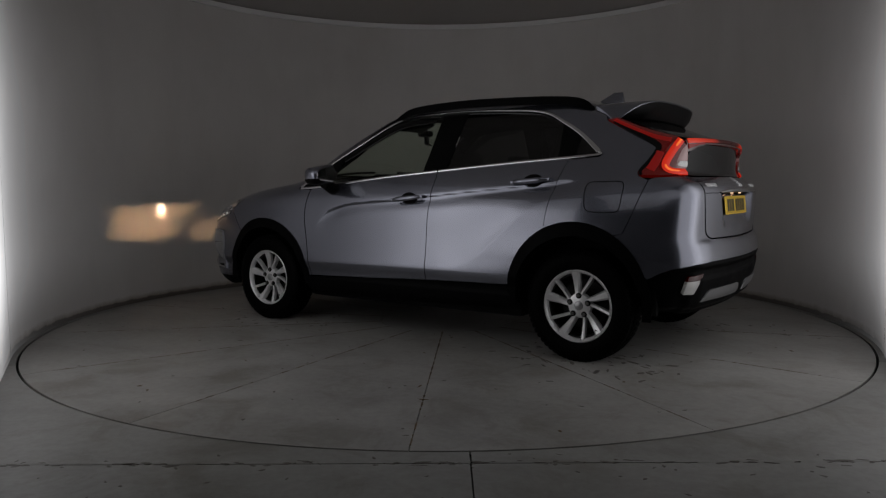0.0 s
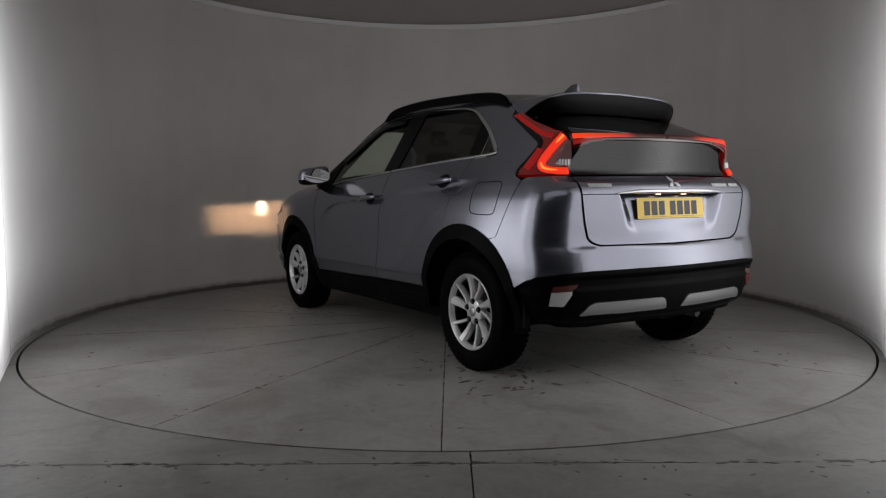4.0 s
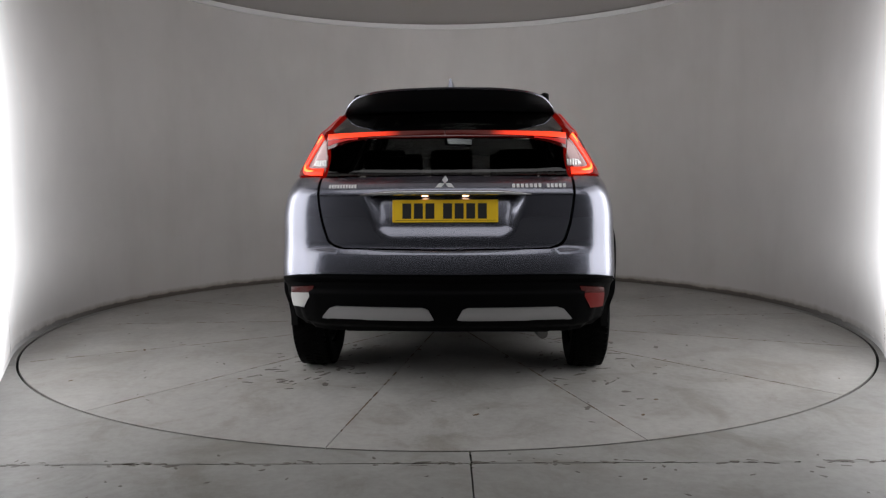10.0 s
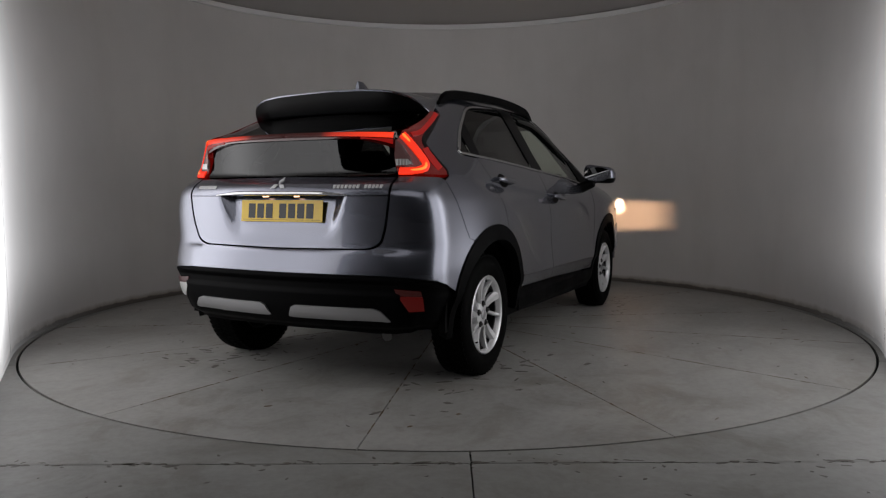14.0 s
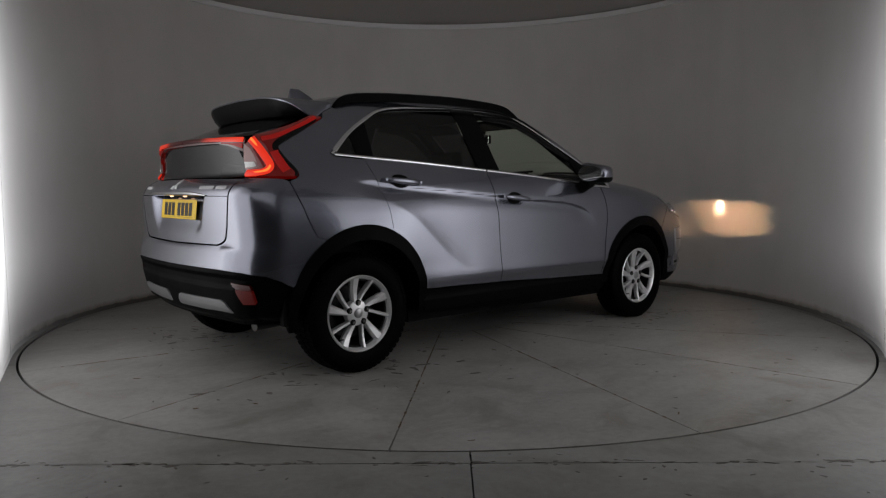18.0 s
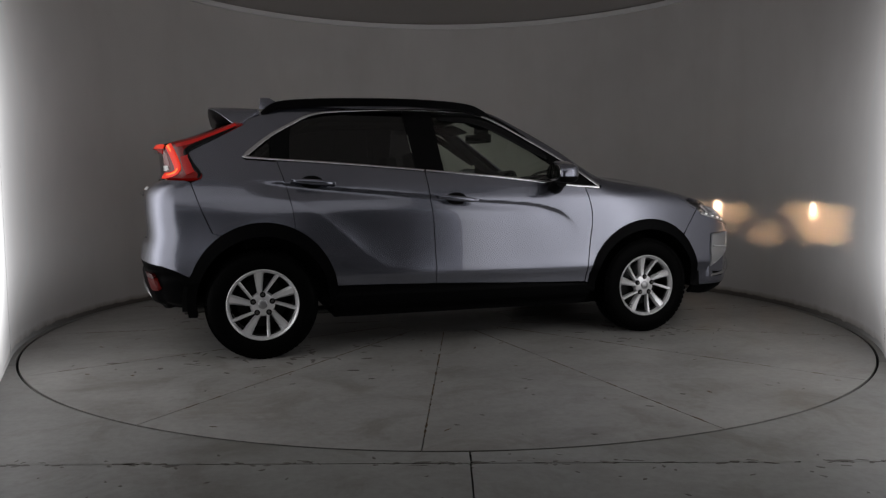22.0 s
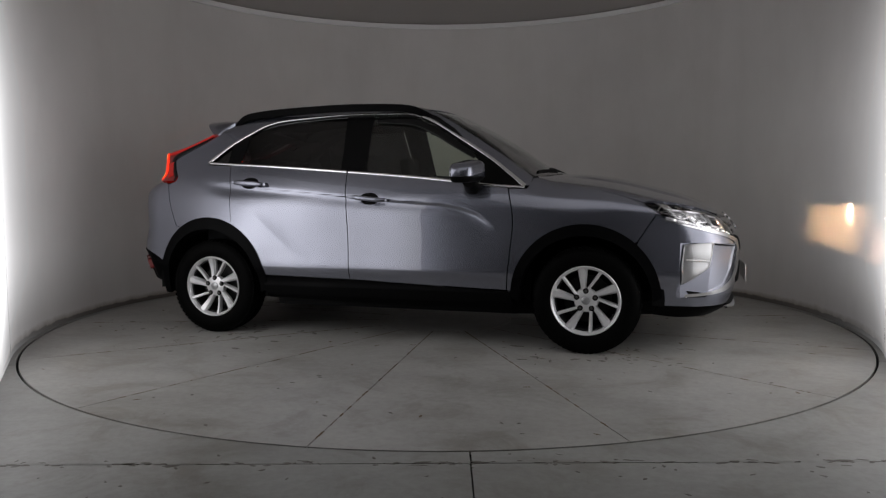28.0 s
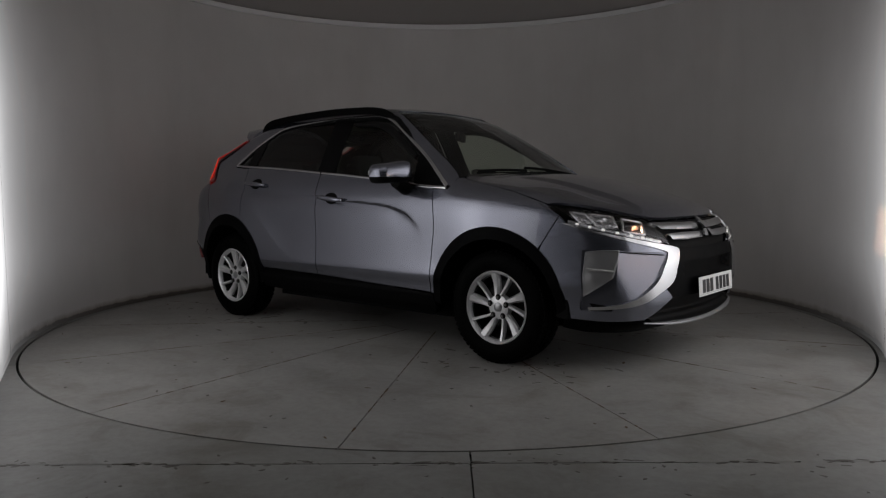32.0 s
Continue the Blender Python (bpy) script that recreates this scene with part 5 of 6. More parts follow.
def build_front(car):
    def fuv(x, y, z):
        return front_uv(x, y, z)

    shield = [(2.215, 0.470, 0.716), (2.237, 0.392, 0.690), (2.241, 0.405, 0.640), (2.235, 0.450, 0.574), (2.216, 0.526, 0.497)]
    for s in (-1, 1):
        def uv(x, y, z):
            a, b = front_uv(x, y, z)
            return (s * a, b)

        lamp_low = [uv(*q) for q in side_points([(1.757, 0.880), (1.80, 0.836)])] + [ uv(1.985, 0.807, 0.796), uv(2.150, 0.646, 0.748)]
        loop = lamp_low + [uv(*p) for p in shield[:1]] + [uv(2.216, 0.500, 0.680), uv(2.14, 0.69, 0.693), uv(2.071, 0.779, 0.700), uv(1.98, 0.82, 0.703), uv(1.888, 0.843, 0.700), uv(1.884, 0.844, 0.56), uv(1.890, 0.842, 0.44), uv(1.905, 0.828, 0.376), uv(2.05, 0.776, 0.390), uv(2.148, 0.692, 0.422), uv(2.214, 0.535, 0.500)] + [uv(2.235, 0.470, 0.470), uv(2.231, 0.443, 0.428), uv(2.20, 0.53, 0.375), uv(2.161, 0.641, 0.322), uv(2.0, 0.78, 0.316), uv(1.80, 0.825, 0.318)]
        loop += [uv(*q) for q in side_points(front_arch_at(2, 47) + [(1.655, 0.722)])]

        fog = [uv(1.912, 0.840, 0.687), uv(1.99, 0.82, 0.698), uv(2.073, 0.778, 0.700), uv(2.066, 0.79, 0.63), uv(2.048, 0.80, 0.557), uv(1.98, 0.83, 0.505), uv(1.900, 0.839, 0.452), uv(1.895, 0.84, 0.56)]

        bumper = panel("front_bumper", loop, rays_front_corner, M_PAINT, car, cell=0.016)
        # flat cheek and the facet that holds the fog lamp
        top, low = [(1.880, 0.838, 0.706), (2.070, 0.777, 0.702), (2.218, 0.500, 0.680)], [(1.890, 0.834, 0.372), (2.050, 0.773, 0.388), (2.145, 0.698, 0.420), (2.218, 0.522, 0.512)]
        for name, pts in (("bumper_cheek", (top[1], top[2], low[3], low[2], low[1])), ("fog_lamp_facet", (top[0], top[1], low[1], low[0]))):
            bm = bmesh.new()
            front = [bm.verts.new((q[0], s * q[1], q[2])) for q in pts]
            back = [bm.verts.new((q[0] - 0.02, s * (q[1] - 0.01), q[2])) for q in pts]
            n = len(pts)
            for k in range(1, n - 1):
                bm.faces.new((front[0], front[k], front[k + 1]))
                bm.faces.new((back[0], back[k + 1], back[k]))
            for k in range(n):
                bm.faces.new((front[k], back[k], back[(k + 1) % n], front[(k + 1) % n]))
            bmesh.ops.recalc_face_normals(bm, faces=bm.faces)
            shade_auto(part(name, bm, M_PAINT, bumper), 30)
        # chrome boomerang
        outer = bend([uv(1.78, 0.853, 0.846), uv(1.991, 0.807, 0.793), uv(2.149, 0.660, 0.747), uv(2.215, 0.462, 0.712), uv(2.232, 0.398, 0.695), uv(2.238, 0.404, 0.650), uv(2.238, 0.425, 0.590), uv(2.232, 0.456, 0.516), uv(2.205, 0.57, 0.460), uv(2.157, 0.680, 0.411), uv(2.05, 0.775, 0.388), uv(1.918, 0.821, 0.374)], 3)
        inner = bend([uv(1.919, 0.822, 0.392), uv(2.05, 0.780, 0.408), uv(2.135, 0.717, 0.437), uv(2.201, 0.588, 0.524), uv(2.214, 0.535, 0.608), uv(2.217, 0.500, 0.672), uv(2.205, 0.535, 0.694), uv(2.139, 0.688, 0.734), uv(1.993, 0.809, 0.780), uv(1.78, 0.853, 0.837)], 3)
        panel("chrome_shield", outer + inner, rays_front_corner, M_CHROME, bumper, "bright chrome shield frame", offset=lambda u, v: 0 * u + 0.010, thick=0.03, cell=0.02, lip=0.003)
        # Raised black strip drawn for the shade in the cheek's upper crease.
        groove = [uv(2.075, 0.777, 0.694), uv(2.14, 0.69, 0.684), uv(2.21, 0.53, 0.668)]
        strip("crease_shadow_strip", groove, rays_front_corner, 0.006, 0.002, M_MATT, bumper, "thin black strip drawn for the panel gap's shade")
        strip("shield_edge", bend([uv(1.888, 0.832, 0.43), uv(1.905, 0.83, 0.395), uv(1.935, 0.82, 0.370)], 4), rays_front_corner, 0.010, 0.006, M_CHROME, bumper, "thin chrome edge")
        slot = [uv(1.895, 0.832, 0.418), uv(2.06, 0.785, 0.396), uv(2.045, 0.79, 0.374), uv(1.94, 0.82, 0.372)]
        panel("bumper_slot", slot, rays_front_corner, M_MATT, bumper, "black slot", offset=lambda u, v: 0 * u + 0.001, thick=0.004, cell=0.03, lip=0)
        # fog lamp with its bowl, lens and bulb
        fl = panel("fog_lamp", fog, rays_front_corner, M_FOGBOWL, car, "clear fog lamp in a silver bowl", offset=lambda u, v: 0.002 + 0.0015 * np.sin(v * 62.0) - 0.004 * ease((np.abs(u) - 0.55) / 0.3), thick=0.02, cell=0.009, lip=0)
        panel("fog_lens", fog, rays_front_corner, M_LENS, fl, "clear lens", offset=lambda u, v: 0 * u + 0.010, thick=0.004, cell=0.04, lip=0)
        strip("fog_divider", [uv(1.92, 0.84, 0.600), uv(2.045, 0.79, 0.592)], rays_front_corner, 0.012, 0.008, M_WHITELENS, fl, proud=0.004)
        strip("fog_surround", fog, rays_front_corner, 0.008, 0.006, M_SATIN, fl, "satin frame", closed=True)
        head_lamp(car, s, uv)
    # grille: dark recess, two chrome blades a side, emblem
    half = [(0.0, 0.862), (0.30, 0.862), (0.50, 0.856), (0.525, 0.845), (0.46, 0.775), (0.405, 0.716), (0.375, 0.700), (0.0, 0.700)]
    loop = half[:-1] + [(0.0, 0.700)] + [(-u, v) for u, v in half[::-1] if u > 0.01]
    grille = panel("grille", loop, rays_front, M_MATT, car, "dark grille with chrome blades", offset=lambda u, v: 0 * u - 0.030, thick=0.05, cell=0.04, lip=0)
    for s in (-1, 1):
        for pts in ([(0.035, 0.832), (0.30, 0.838), (0.52, 0.843), (0.455, 0.806), (0.28, 0.800), (0.05, 0.797)], [(0.052, 0.778), (0.27, 0.782), (0.445, 0.778), (0.405, 0.744), (0.25, 0.742), (0.07, 0.745)]):
            panel("grille_blade", [(s * u, v) for u, v in pts], rays_front, M_CHROME, grille, "satin chrome blade", offset=lambda u, v: 0.004 - 0.25 * np.abs(((v - 0.745) % 0.056) - 0.020), thick=0.02, cell=0.015)
    for k in range(3):
        pts = [[(0, 0.008), (0.022, 0.045), (0, 0.082), (-0.022, 0.045)], [(-0.006, 0.004), (-0.028, -0.034), (-0.072, -0.034), (-0.047, 0.004)], [(0.006, 0.004), (0.028, -0.034), (0.072, -0.034), (0.047, 0.004)]][k]
        panel("emblem", [(u, v * 0.95 + 0.778) for u, v in pts], rays_front, M_CHROME, grille, "plain chrome rhomb", offset=lambda u, v: 0 * u + 0.020, thick=0.012, cell=0.03, lip=0.002)
    # black middle between the chrome frames
    half = [(0.0, 0.698), (0.372, 0.698), (0.388, 0.684), (0.40, 0.64), (0.445, 0.574), (0.52, 0.497), (0.47, 0.455), (0.440, 0.43), (0.0, 0.43)]
    loop = half[:-1] + [(0.0, 0.43)] + [(-u, v) for u, v in half[::-1] if u > 0.01]

    def slots(u, v):
        a = np.abs(u)
        return -0.045 * ease((v - 0.545) / 0.008) * ease((0.622 - v) / 0.008) * ease((0.352 - a) / 0.02) + 0.004
    mid = panel("centre_bumper", loop, rays_front, M_CLAD, car, "black grained centre of the bumper", offset=slots, thick=0.06, cell=0.018)
    plate = number_plate("number_plate", M_WHITEPLATE, mid, "white plate with plain black bars")
    plate.matrix_basis = pose(2.305, 0.0, 0.470, 0, -4, 0)
    # lower intake and silver lip
    half = [(0.0, 0.427), (0.438, 0.427), (0.52, 0.372), (0.60, 0.32), (0.52, 0.27), (0.0, 0.25)]
    loop = half[:-1] + [(0.0, 0.25)] + [(-u, v) for u, v in half[::-1] if u > 0.01]
    panel("lower_intake", loop, rays_front, M_MATT, car, "black lower air intake", offset=lambda u, v: -0.05 * ease((v - 0.31) / 0.02) * ease((0.42 - v) / 0.01), thick=0.05, cell=0.025)
    line = [(y, 0.272 + 0.03 * (abs(y) / 0.62) ** 2) for y in np.linspace(-0.64, 0.64, 33)]
    strip("silver_lip", line, rays_front, 0.016, 0.022, M_SATIN, car, "satin silver front lip", taper=lambda t: 0.3 + 0.7 * min(1.0, 7 * min(t, 1 - t)))
    loop = [fuv(1.78, 0.84, 0.312), fuv(2.0, 0.78, 0.310), fuv(2.15, 0.65, 0.316), fuv(2.19, 0.5, 0.27), fuv(2.2, 0.0, 0.235), fuv(2.19, -0.5, 0.27), fuv(2.15, -0.65, 0.316), fuv(2.0, -0.78, 0.310), fuv(1.78, -0.84, 0.312), fuv(1.76, -0.84, 0.25), fuv(2.05, -0.6, 0.20), fuv(2.1, 0, 0.19), fuv(2.05, 0.6, 0.20), fuv(1.76, 0.84, 0.25)]
    panel("front_valance", loop, rays_front_corner, M_CLAD, car, "black plastic front valance", offset=lambda u, v: -0.01 - 0.35 * np.clip(0.30 - v, 0, 1), thick=0.02, cell=0.03)


def forward(face):
    """Turns a lamp's face to the car's front."""
    face.normal_update()
    if face.normal.x < 0:
        face.normal_flip()


def head_lamp(car, s, uv):
    edge = [uv(1.615, 0.850, 0.953), uv(1.70, 0.845, 0.932), uv(1.801, 0.822, 0.921), uv(1.93, 0.745, 0.902), uv(2.038, 0.628, 0.880), uv(2.100, 0.537, 0.855), uv(2.165, 0.495, 0.790), uv(2.213, 0.452, 0.722), uv(2.155, 0.640, 0.757), uv(1.985, 0.805, 0.803), uv(1.806, 0.850, 0.838), uv(1.720, 0.856, 0.880)]
    lamp = panel("head_lamp", edge, rays_front_corner, M_MATT, car, "lit headlamp behind a clear lens", offset=lambda u, v: 0 * u - 0.14, thick=0.01, cell=0.03, lip=0)
    panel("lamp_lens", edge, rays_front_corner, M_LENS, lamp, "clear lens", offset=lambda u, v: 0 * u + 0.001, thick=0.004, cell=0.03, lip=0)
    # bright bezels and bowls; the inner bowl's bulb light is its own emission
    for pts, lab in (([uv(1.80, 0.825, 0.908), uv(1.875, 0.790, 0.899), uv(1.910, 0.782, 0.855), uv(1.865, 0.823, 0.845)], "chrome outer bowl"),
                     ([uv(1.89, 0.775, 0.898), uv(1.985, 0.70, 0.885), uv(2.02, 0.72, 0.83), uv(1.945, 0.79, 0.825)], "chrome middle bowl"),
                     ([uv(2.02, 0.66, 0.872), uv(2.085, 0.56, 0.850), uv(2.13, 0.60, 0.785), uv(2.06, 0.715, 0.805)], "chrome inner bowl, bulb light set as its own glow")):
        line = resample(pts, 0.02)
        inner = "inner" in lab
        panel("reflector_bowl", line, rays_front_corner, M_WARMBOWL if inner else M_REFLECT, lamp, lab, offset=lambda u, v: (-0.125 if inner else -0.022) + 0.012 * np.sin(u * 90.0) * np.sin(v * 110.0), thick=0.01, cell=0.014, lip=0)
        strip("bowl_rim", line, rays_front_corner, 0.014, 0.010, M_REFLECT, lamp, closed=True, proud=-0.016)
    line = [uv(1.80, 0.85, 0.850), uv(1.985, 0.803, 0.813), uv(2.14, 0.645, 0.771), uv(2.19, 0.50, 0.742)]
    strip("lower_bezel", bend(line, 6), rays_front_corner, 0.020, 0.006, M_REFLECT, lamp, "chrome lower bezel", proud=-0.018)
    pts = bend(line, 6)
    for i in range(2, len(pts) - 1, 2):
        strip("running_light", [pts[i], ((pts[i][0] * 0.6 + pts[i + 1][0] * 0.4), (pts[i][1] * 0.6 + pts[i + 1][1] * 0.4))], rays_front_corner, 0.009, 0.005, M_DRL, lamp, "small lit running light", proud=-0.010)
    # projector: a hooded bulb that throws its light ahead with a flat upper edge
    bx, by, bz = 2.095, s * 0.615, 0.824
    hood = new("beam_projector")
    hood.parent = lamp
    hood["label"] = "hooded low-beam projector"
    bm = bmesh.new()
    d = 0.070
    w = 0.036
    box(bm, bx - d, bx, by - w, by + w, bz + 0.001, bz + 0.004)
    box(bm, bx - d, bx, by - w, by + w, bz - 0.024, bz - 0.020)
    box(bm, bx - d, bx - 0.01, by - w - 0.003, by - w, bz - 0.024, bz + 0.004)
    box(bm, bx - d, bx - 0.01, by + w, by + w + 0.003, bz - 0.024, bz + 0.004)
    box(bm, bx - d - 0.004, bx - d, by - w, by + w, bz - 0.024, bz + 0.004)
    part("hood", bm, M_MATT, hood, "black beam hood")
    bm = bmesh.new()
    forward(bm.faces.new([bm.verts.new((bx - d + 0.003, by + y, bz + z)) for y, z in ((-0.014, -0.006), (0.014, -0.006), (0.014, -0.001), (-0.014, -0.001))]))
    part("bulb", bm, M_BEAM, hood, "warm lit bulb")
    # two narrow tubes: the hot spot on the beam's upper edge and the soft glow round it
    for z, up, r, lit, length in ((bz + 0.014, 1.3, 0.0032, M_SPOT, 0.085), (bz - 0.036, -0.4, 0.0055, M_HALO, 0.075)):
        m = pose(bx - 0.005, by, z, 0, -up, 0) @ pose(0, 0, 0, 0, 0, 90)
        bm = bmesh.new()
        lathe(bm, [(r + 0.0025, 0.0), (r, 0.0), (r, length), (0.0, length), (0.0, length + 0.003), (r + 0.0025, length + 0.003)], 16, m)
        part("beam_tube", bm, M_MATT, hood, "narrow black beam tube")
        k = r * 0.55
        bm = bmesh.new()
        face = bm.faces.new([bm.verts.new(m @ Vector((k * math.cos(a), length - 0.0045, k * math.sin(a)))) for a in np.linspace(0, 2 * math.pi, 12, endpoint=False)])
        forward(face)
        part("bulb", bm, lit, hood, "warm lit bulb")


WHEEL_R, RIM_R = 0.335, 0.213


def build_wheel(car, x, s):
    wheel = new("wheel")
    wheel.parent = car
    wheel["label"] = "silver alloy wheel with a black tyre"
    wheel.matrix_basis = pose(x, s * 0.775, WHEEL_R)
    # tyre: profile turned round the axle, +y is outward
    prof = [(RIM_R - 0.006, 0.070), (RIM_R + 0.004, 0.092), (RIM_R + 0.030, 0.104), (RIM_R + 0.060, 0.107), (0.300, 0.101), (0.320, 0.092), (0.330, 0.078), (WHEEL_R, 0.060), (WHEEL_R, -0.060), (0.330, -0.078), (0.300, -0.100), (RIM_R + 0.03, -0.10), (RIM_R - 0.006, -0.08)]
    bm = bmesh.new()
    lathe(bm, [(r, s * y) for r, y in prof], 72)
    tyre = part("tyre", bm, M_RUBBER, wheel, "black rubber tyre")
    shade_auto(tyre, 35)
    # tread blocks
    bm = bmesh.new()
    for i in range(60):
        a = 2 * math.pi * i / 60
        for j, y in enumerate((-0.072, -0.026, 0.026, 0.072)):
            b = a + (math.pi / 60 if j % 2 else 0)
            w = 0.036 if abs(y) < 0.05 else 0.028
            rr = WHEEL_R + (0.0 if abs(y) < 0.05 else -0.006)
            m = Matrix.Rotation(-b, 4, "Y") @ Matrix.Translation((rr, y, 0)) @ Matrix.Rotation(0.25 * (1 if y > 0 else -1), 4, "X")
            bmesh.ops.create_cube(bm, size=1.0, matrix=m @ Matrix.Diagonal((0.009, w, 0.024, 1)))
    part("tread", bm, M_RUBBER, tyre, "blocky tread")
    # rim: bright flange, barrel coloured dark for the shade behind the spokes
    bm = bmesh.new()
    lathe(bm, [(r, s * y) for r, y in [(RIM_R - 0.018, 0.066), (RIM_R - 0.016, 0.078), (RIM_R - 0.009, 0.091), (RIM_R, 0.098), (RIM_R + 0.005, 0.094), (RIM_R + 0.002, 0.078), (RIM_R - 0.006, 0.06), (RIM_R - 0.018, 0.066)]], 72)
    rim = part("rim", bm, M_ALLOY, wheel, "silver alloy rim")
    shade_auto(rim, 35)
    bm = bmesh.new()
    lathe(bm, [(r, s * y) for r, y in [(RIM_R - 0.010, 0.062), (0.196, -0.07), (0.190, -0.07), (RIM_R - 0.026, 0.062), (RIM_R - 0.010, 0.062)]], 60)
    shade_auto(part("barrel", bm, M_BARREL, rim, "inside of the rim, coloured dark for shade"), 35)
    bm = bmesh.new()
    lathe(bm, [(r, s * y) for r, y in [(0.0, -0.02), (0.15, -0.02), (0.15, -0.035), (0.0, -0.035)]], 40)
    part("brake_disc", bm, M_DISC, wheel, "steel brake disc, coloured dark for shade")
    bm = bmesh.new()
    lathe(bm, [(r, s * y) for r, y in [(0.155, -0.04), (0.186, -0.045), (0.186, -0.055), (0.0, -0.055), (0.0, -0.045)]], 40)
    part("backing_plate", bm, M_MATT, wheel)
    # hub
    bm = bmesh.new()
    lathe(bm, [(r, s * y) for r, y in [(0.0, 0.070), (0.055, 0.070), (0.070, 0.064), (0.078, 0.040), (0.070, 0.02), (0.0, 0.02)]], 40)
    shade_auto(part("hub", bm, M_ALLOY, rim, "silver hub"), 35)
    bm = bmesh.new()
    lathe(bm, [(r, s * y) for r, y in [(0.0, 0.079), (0.020, 0.078), (0.027, 0.074), (0.029, 0.066), (0.0, 0.066)]], 28)
    shade_auto(part("centre_cap", bm, M_SATIN, wheel, "plain silver centre cap"), 40)

    def spoke(a0, turn, w0, w1, deep):
        bm = bmesh.new()
        rows = []
        for i in range(9):
            t = i / 8
            r0, r1, a1 = 0.050, RIM_R - 0.012, a0 + turn
            cx, cz = r0 * math.cos(a0) * (1 - t) + r1 * math.cos(a1) * t, r0 * math.sin(a0) * (1 - t) + r1 * math.sin(a1) * t
            w = w0 + (w1 - w0) * t
            y = 0.070 + 0.018 * t - 0.010 * math.sin(math.pi * t)
            # across the straight spoke
            lx, lz = r1 * math.cos(a1) - r0 * math.cos(a0), r1 * math.sin(a1) - r0 * math.sin(a0)
            tx, tz = -lz / math.hypot(lx, lz), lx / math.hypot(lx, lz)
            rows.append([(cx + tx * k * w, s * (y + dy), cz + tz * k * w) for k, dy in ((-1, -0.034), (-1, -deep), (-0.55, 0.0), (0.55, 0.0), (1, -0.014), (1, -0.034))])
        loft(bm, rows)
        ob = part("spoke", bm, M_ALLOY, rim, "swept silver spoke")
        shade_auto(ob, 25)
    way = -s
    for k in range(5):
        a = radians(90 + 72 * k)
        spoke(a + way * radians(18), way * radians(-12), 0.013, 0.031, 0.018)
        spoke(a + way * radians(2), way * radians(-29), 0.008, 0.0115, 0.004)
        # wheel nuts on flat black discs that stand in for the pockets' shade
        nx, nz = 0.060 * math.cos(a), 0.060 * math.sin(a)
        bm = bmesh.new()
        bmesh.ops.create_cone(bm, cap_ends=True, segments=16, radius1=0.0175, radius2=0.0175, depth=0.004, matrix=pose(nx, s * 0.0695, nz, 90))
        part("nut_pocket_shade", bm, M_MATT, wheel, "flat black disc for the nut pocket's shade")
        bm = bmesh.new()
        bmesh.ops.create_cone(bm, cap_ends=True, segments=6, radius1=0.011, radius2=0.009, depth=0.016, matrix=pose(nx, s * 0.074, nz, 90))
        part("wheel_nut", bm, M_STEEL, wheel, "steel wheel nut")
    # valve
    bm = bmesh.new()
    tube(bm, [(0.188 * math.cos(4.0), s * 0.06, 0.188 * math.sin(4.0)), (0.176 * math.cos(4.0), s * 0.088, 0.176 * math.sin(4.0))], 0.004, 8)
    part("valve", bm, M_MATT, wheel)


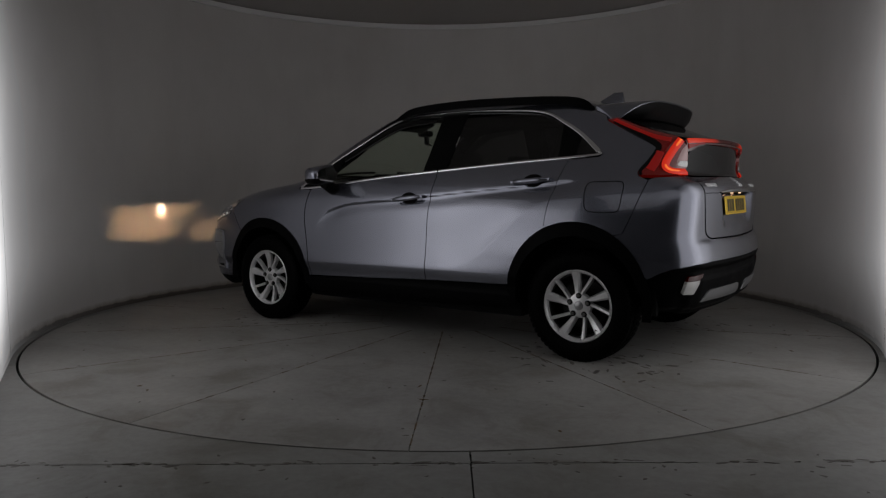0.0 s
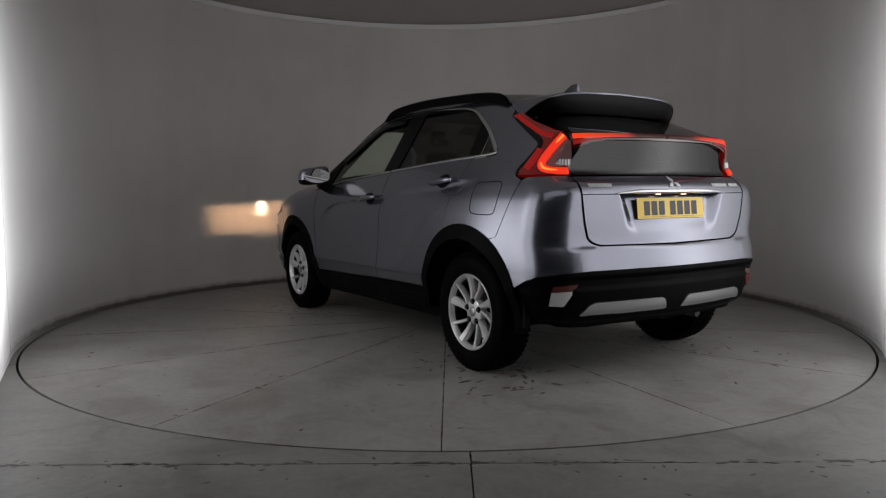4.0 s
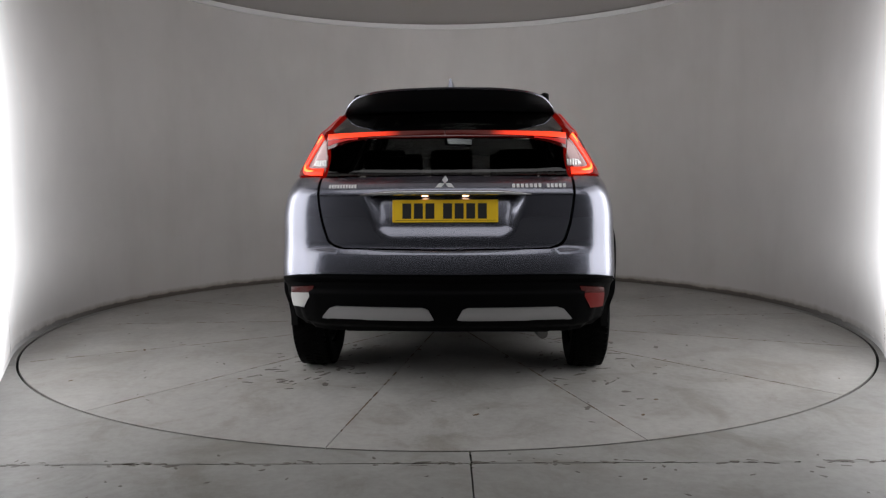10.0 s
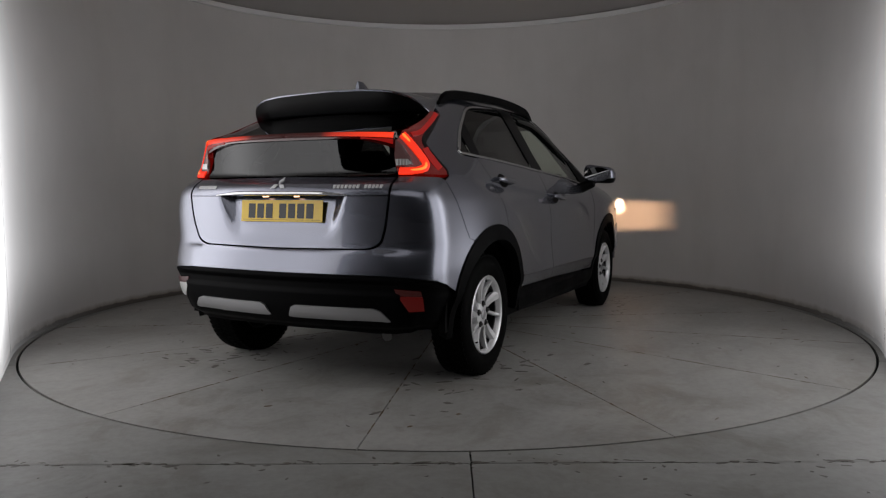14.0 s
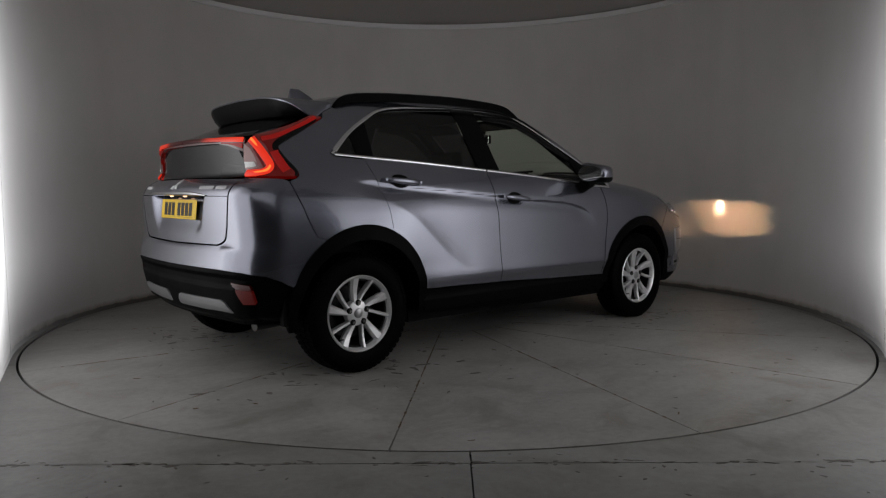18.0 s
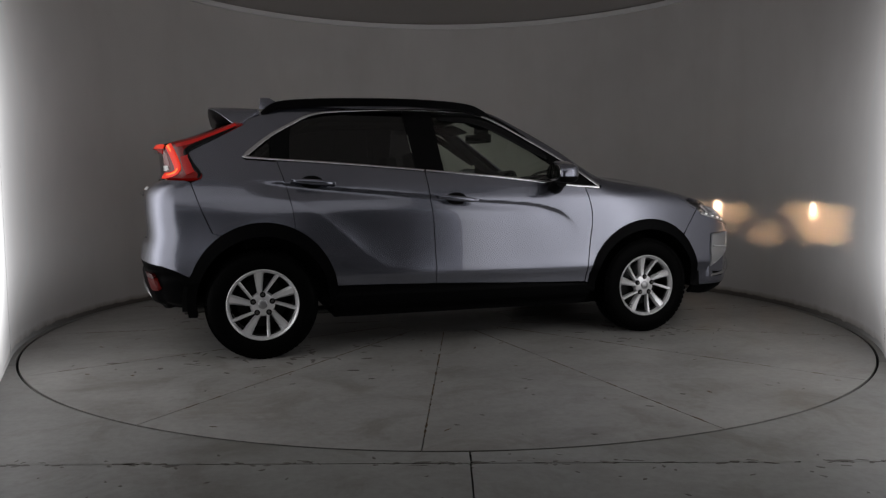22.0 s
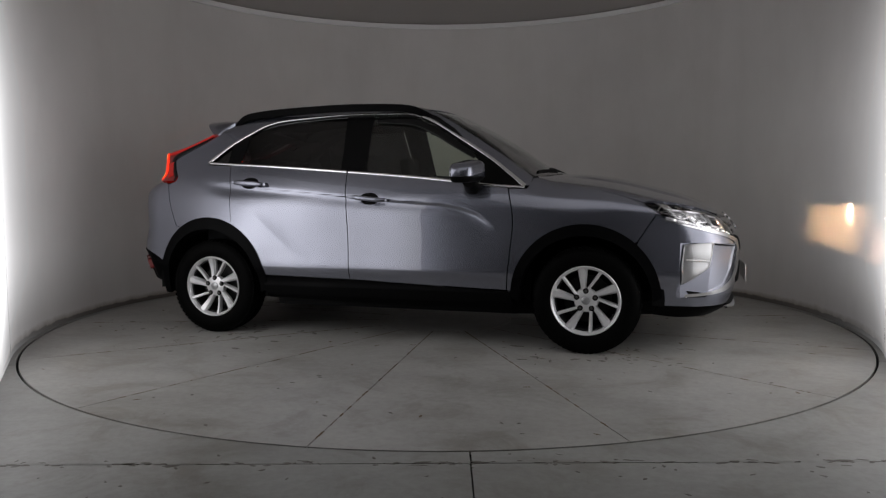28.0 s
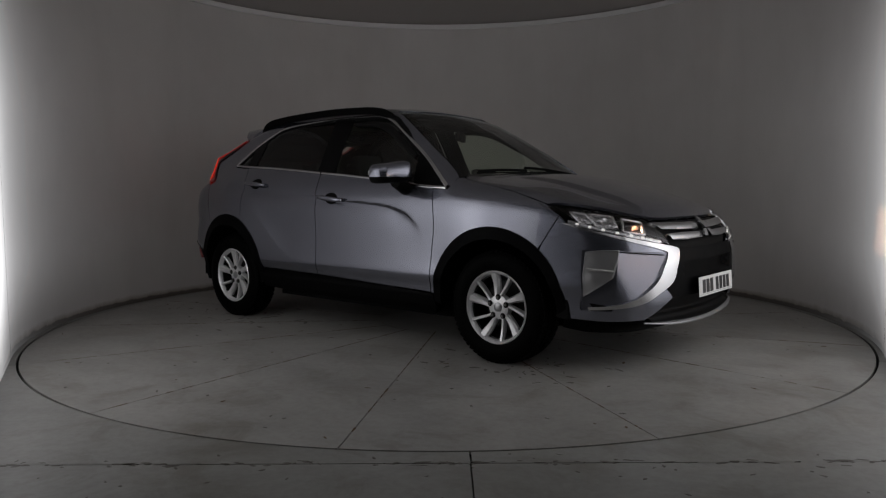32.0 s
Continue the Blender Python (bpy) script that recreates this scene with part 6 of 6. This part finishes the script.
def build_inside(car):
    """Floor pan, cabin lining, seats, dashboard, wheel and mirror as seen through the glass."""
    bm = bmesh.new()
    prism(bm, [(-0.88, -0.72), (0.86, -0.72), (1.75, -0.50), (1.95, -0.45), (1.95, 0.45), (1.75, 0.50), (0.86, 0.72), (-0.88, 0.72)], 0.21, 0.30)
    part("floor_pan", bm, M_MATT, car, "black underbody")
    for x0, x1, w in ((-0.89, 0.86, 0.80), (0.86, 1.78, 0.52), (-1.90, -0.89, 0.52)):
        bm = bmesh.new()
        box(bm, x0, x1, -w, w, 0.30, 0.36)
        part("floor_pan", bm, M_MATT, car, "black underbody")
    bm = bmesh.new()
    tube(bm, bend([(0.3, -0.3, 0.20), (-0.9, -0.32, 0.20), (-1.5, -0.45, 0.27), (-1.80, -0.50, 0.27)], 5), 0.028, 12)
    part("exhaust_pipe", bm, M_STEEL, car, "dull exhaust pipe under the bumper")
    # bulkheads close the engine bay and the boot from the cabin
    bm = bmesh.new()
    box(bm, 0.93, 0.97, -0.74, 0.74, 0.30, 1.08)
    part("bulkhead", bm, M_MATT, car)
    bm = bmesh.new()
    rounded_box(bm, (0.42, 1.42, 0.30), Matrix.Translation((0.74, 0, 0.90)), 0.09, 4)
    part("dashboard", bm, M_DASH, car, "dark dashboard")
    bm = bmesh.new()
    rounded_box(bm, (0.05, 0.24, 0.14), Matrix.Translation((0.60, 0.0, 1.10)) @ pose(0, 0, 0, 0, -12), 0.012, 2)
    part("centre_screen", bm, M_BLACK, car, "dark centre screen")
    # cabin sides below the belt and the lining under the roof
    for s in (-1, 1):
        bm = bmesh.new()
        box(bm, -1.45, 0.93, min(s * 0.70, s * 0.74), max(s * 0.70, s * 0.74), 0.33, 1.03)
        part("door_lining", bm, M_DASH, car, "dark door lining")
        bm = bmesh.new()
        tube(bm, bend([(0.90, s * 0.74, 1.08), (0.60, s * 0.68, 1.27), (0.36, s * 0.60, 1.44), (0.16, s * 0.535, 1.525), (-0.4, s * 0.52, 1.545), (-0.95, s * 0.53, 1.50), (-1.25, s * 0.60, 1.32)], 5), 0.035, 8)
        part("pillar_lining", bm, M_DASH, car, "dark pillar lining")
        bm = bmesh.new()
        loft(bm, [[(x - 0.05, s * (y - 0.02), z), (x + 0.05, s * (y - 0.02), z), (x + 0.05, s * y, z), (x - 0.05, s * y, z)] for x, y, z in ((-0.24, 0.74, 0.9), (-0.25, 0.735, 1.14), (-0.28, 0.63, 1.40), (-0.30, 0.55, 1.54))])
        part("pillar_lining", bm, M_DASH, car, "dark pillar lining")
    loop = [(0.24, 0.46), (-0.4, 0.50), (-1.2, 0.46), (-1.3, 0.2)]
    loop = loop + [(u, -v) for u, v in loop[::-1]]
    panel("headlining", loop, rays_top, M_DASH, car, "dark headlining", offset=lambda u, v: 0 * u - 0.045, thick=0.01, cell=0.1, lip=0)

    def seat(x, y, w, high, head):
        ob = new("seat")
        ob.parent = car
        ob["label"] = "charcoal cloth seat"
        bm = bmesh.new()
        rounded_box(bm, (0.50, w, 0.16), Matrix.Translation((x, y, 0.56)) @ pose(0, 0, 0, 0, -6), 0.05, 3)
        part("cushion", bm, M_CLOTH, ob)
        bm = bmesh.new()
        rows = []
        for i in range(9):
            t = i / 8
            z = 0.58 + (high - 0.58) * t
            cx = x - 0.22 - 0.20 * t
            ww = w * 0.5 * (1 - 0.28 * t * t)
            rows.append([(cx - 0.06, y - ww * 0.9, z), (cx + 0.06, y - ww, z), (cx + 0.045, y, z), (cx + 0.06, y + ww, z), (cx - 0.06, y + ww * 0.9, z)])
        loft(bm, rows)
        shade_auto(part("backrest", bm, M_CLOTH, ob), 50)
        for hy in head:
            bm = bmesh.new()
            rounded_box(bm, (0.09, 0.25, 0.17), Matrix.Translation((x - 0.45, y + hy, high + 0.10)) @ pose(0, 0, 0, 0, -8), 0.035, 3)
            part("headrest", bm, M_CLOTH, ob)
            for k in (-0.06, 0.06):
                bm = bmesh.new()
                tube(bm, [(x - 0.43, y + hy + k, high - 0.03), (x - 0.44, y + hy + k, high + 0.05)], 0.006, 8)
                part("headrest_post", bm, M_STEEL, ob)
    seat(0.20, -0.37, 0.50, 1.10, (0.0,))
    seat(0.20, 0.37, 0.50, 1.10, (0.0,))
    seat(-0.72, 0.0, 1.26, 1.08, (-0.40, 0.0, 0.40))
    # steering wheel on the right
    sw = new("steering_wheel")
    sw.parent = car
    sw["label"] = "dark steering wheel"
    m = Matrix.Translation((0.42, -0.37, 0.98)) @ pose(0, 0, 0, 0, -65)
    bm = bmesh.new()
    ring = [m @ Vector((0.185 * math.cos(a), 0.185 * math.sin(a), 0)) for a in np.linspace(0, 2 * math.pi, 33)]
    tube(bm, ring, 0.015, 8)
    part("wheel_rim", bm, M_DASH, sw)
    bm = bmesh.new()
    rounded_box(bm, (0.16, 0.30, 0.04), m @ Matrix.Translation((-0.02, 0, -0.01)), 0.015)
    part("wheel_boss", bm, M_DASH, sw)
    bm = bmesh.new()
    tube(bm, [m @ Vector((0, 0, -0.02)), (0.75, -0.37, 0.88)], 0.035, 10)
    part("steering_column", bm, M_DASH, sw)
    # inner mirror with its stalk
    im = new("inner_mirror")
    im.parent = car
    im["label"] = "interior mirror on the windscreen"
    bm = bmesh.new()
    rounded_box(bm, (0.035, 0.245, 0.068), Matrix.Translation((0.375, 0.0, 1.415)) @ pose(0, 0, 0, 0, 0, 29), 0.014, 3)
    part("mirror_shell", bm, M_MATT, im)
    bm = bmesh.new()
    rounded_box(bm, (0.004, 0.225, 0.052), Matrix.Translation((0.356, -0.0095, 1.415)) @ pose(0, 0, 0, 0, 0, 29), 0.0015, 1)
    part("mirror_glass", bm, M_MIRROR, im, "silvered mirror glass")
    bm = bmesh.new()
    rounded_box(bm, (0.10, 0.09, 0.05), Matrix.Translation((0.40, 0.0, 1.475)), 0.02, 2)
    part("sensor_housing", bm, M_MATT, im)
    for y in (0.34, -0.34):
        bm = bmesh.new()
        rounded_box(bm, (0.14, 0.40, 0.015), Matrix.Translation((0.27, y, 1.500)) @ pose(0, 0, 0, 0, 22), 0.006, 2)
        part("sun_visor", bm, M_DASH, car, "folded sun visor")


def build_car():
    car = new("car")
    tagged(car, "grey metallic compact crossover car with lit lamps, parked on the turntable", "car")
    build_sides(car)
    build_top(car)
    build_rear(car)
    build_front(car)
    for x in (-1.335, 1.335):
        for s in (-1, 1):
            build_wheel(car, x, s)
    build_inside(car)
    return car


car = build_car()


def motions():
    walk(turntable, turn_rows(0, 0))
    walk(car, turn_rows(CAR_X, CAR_Y))


motions()
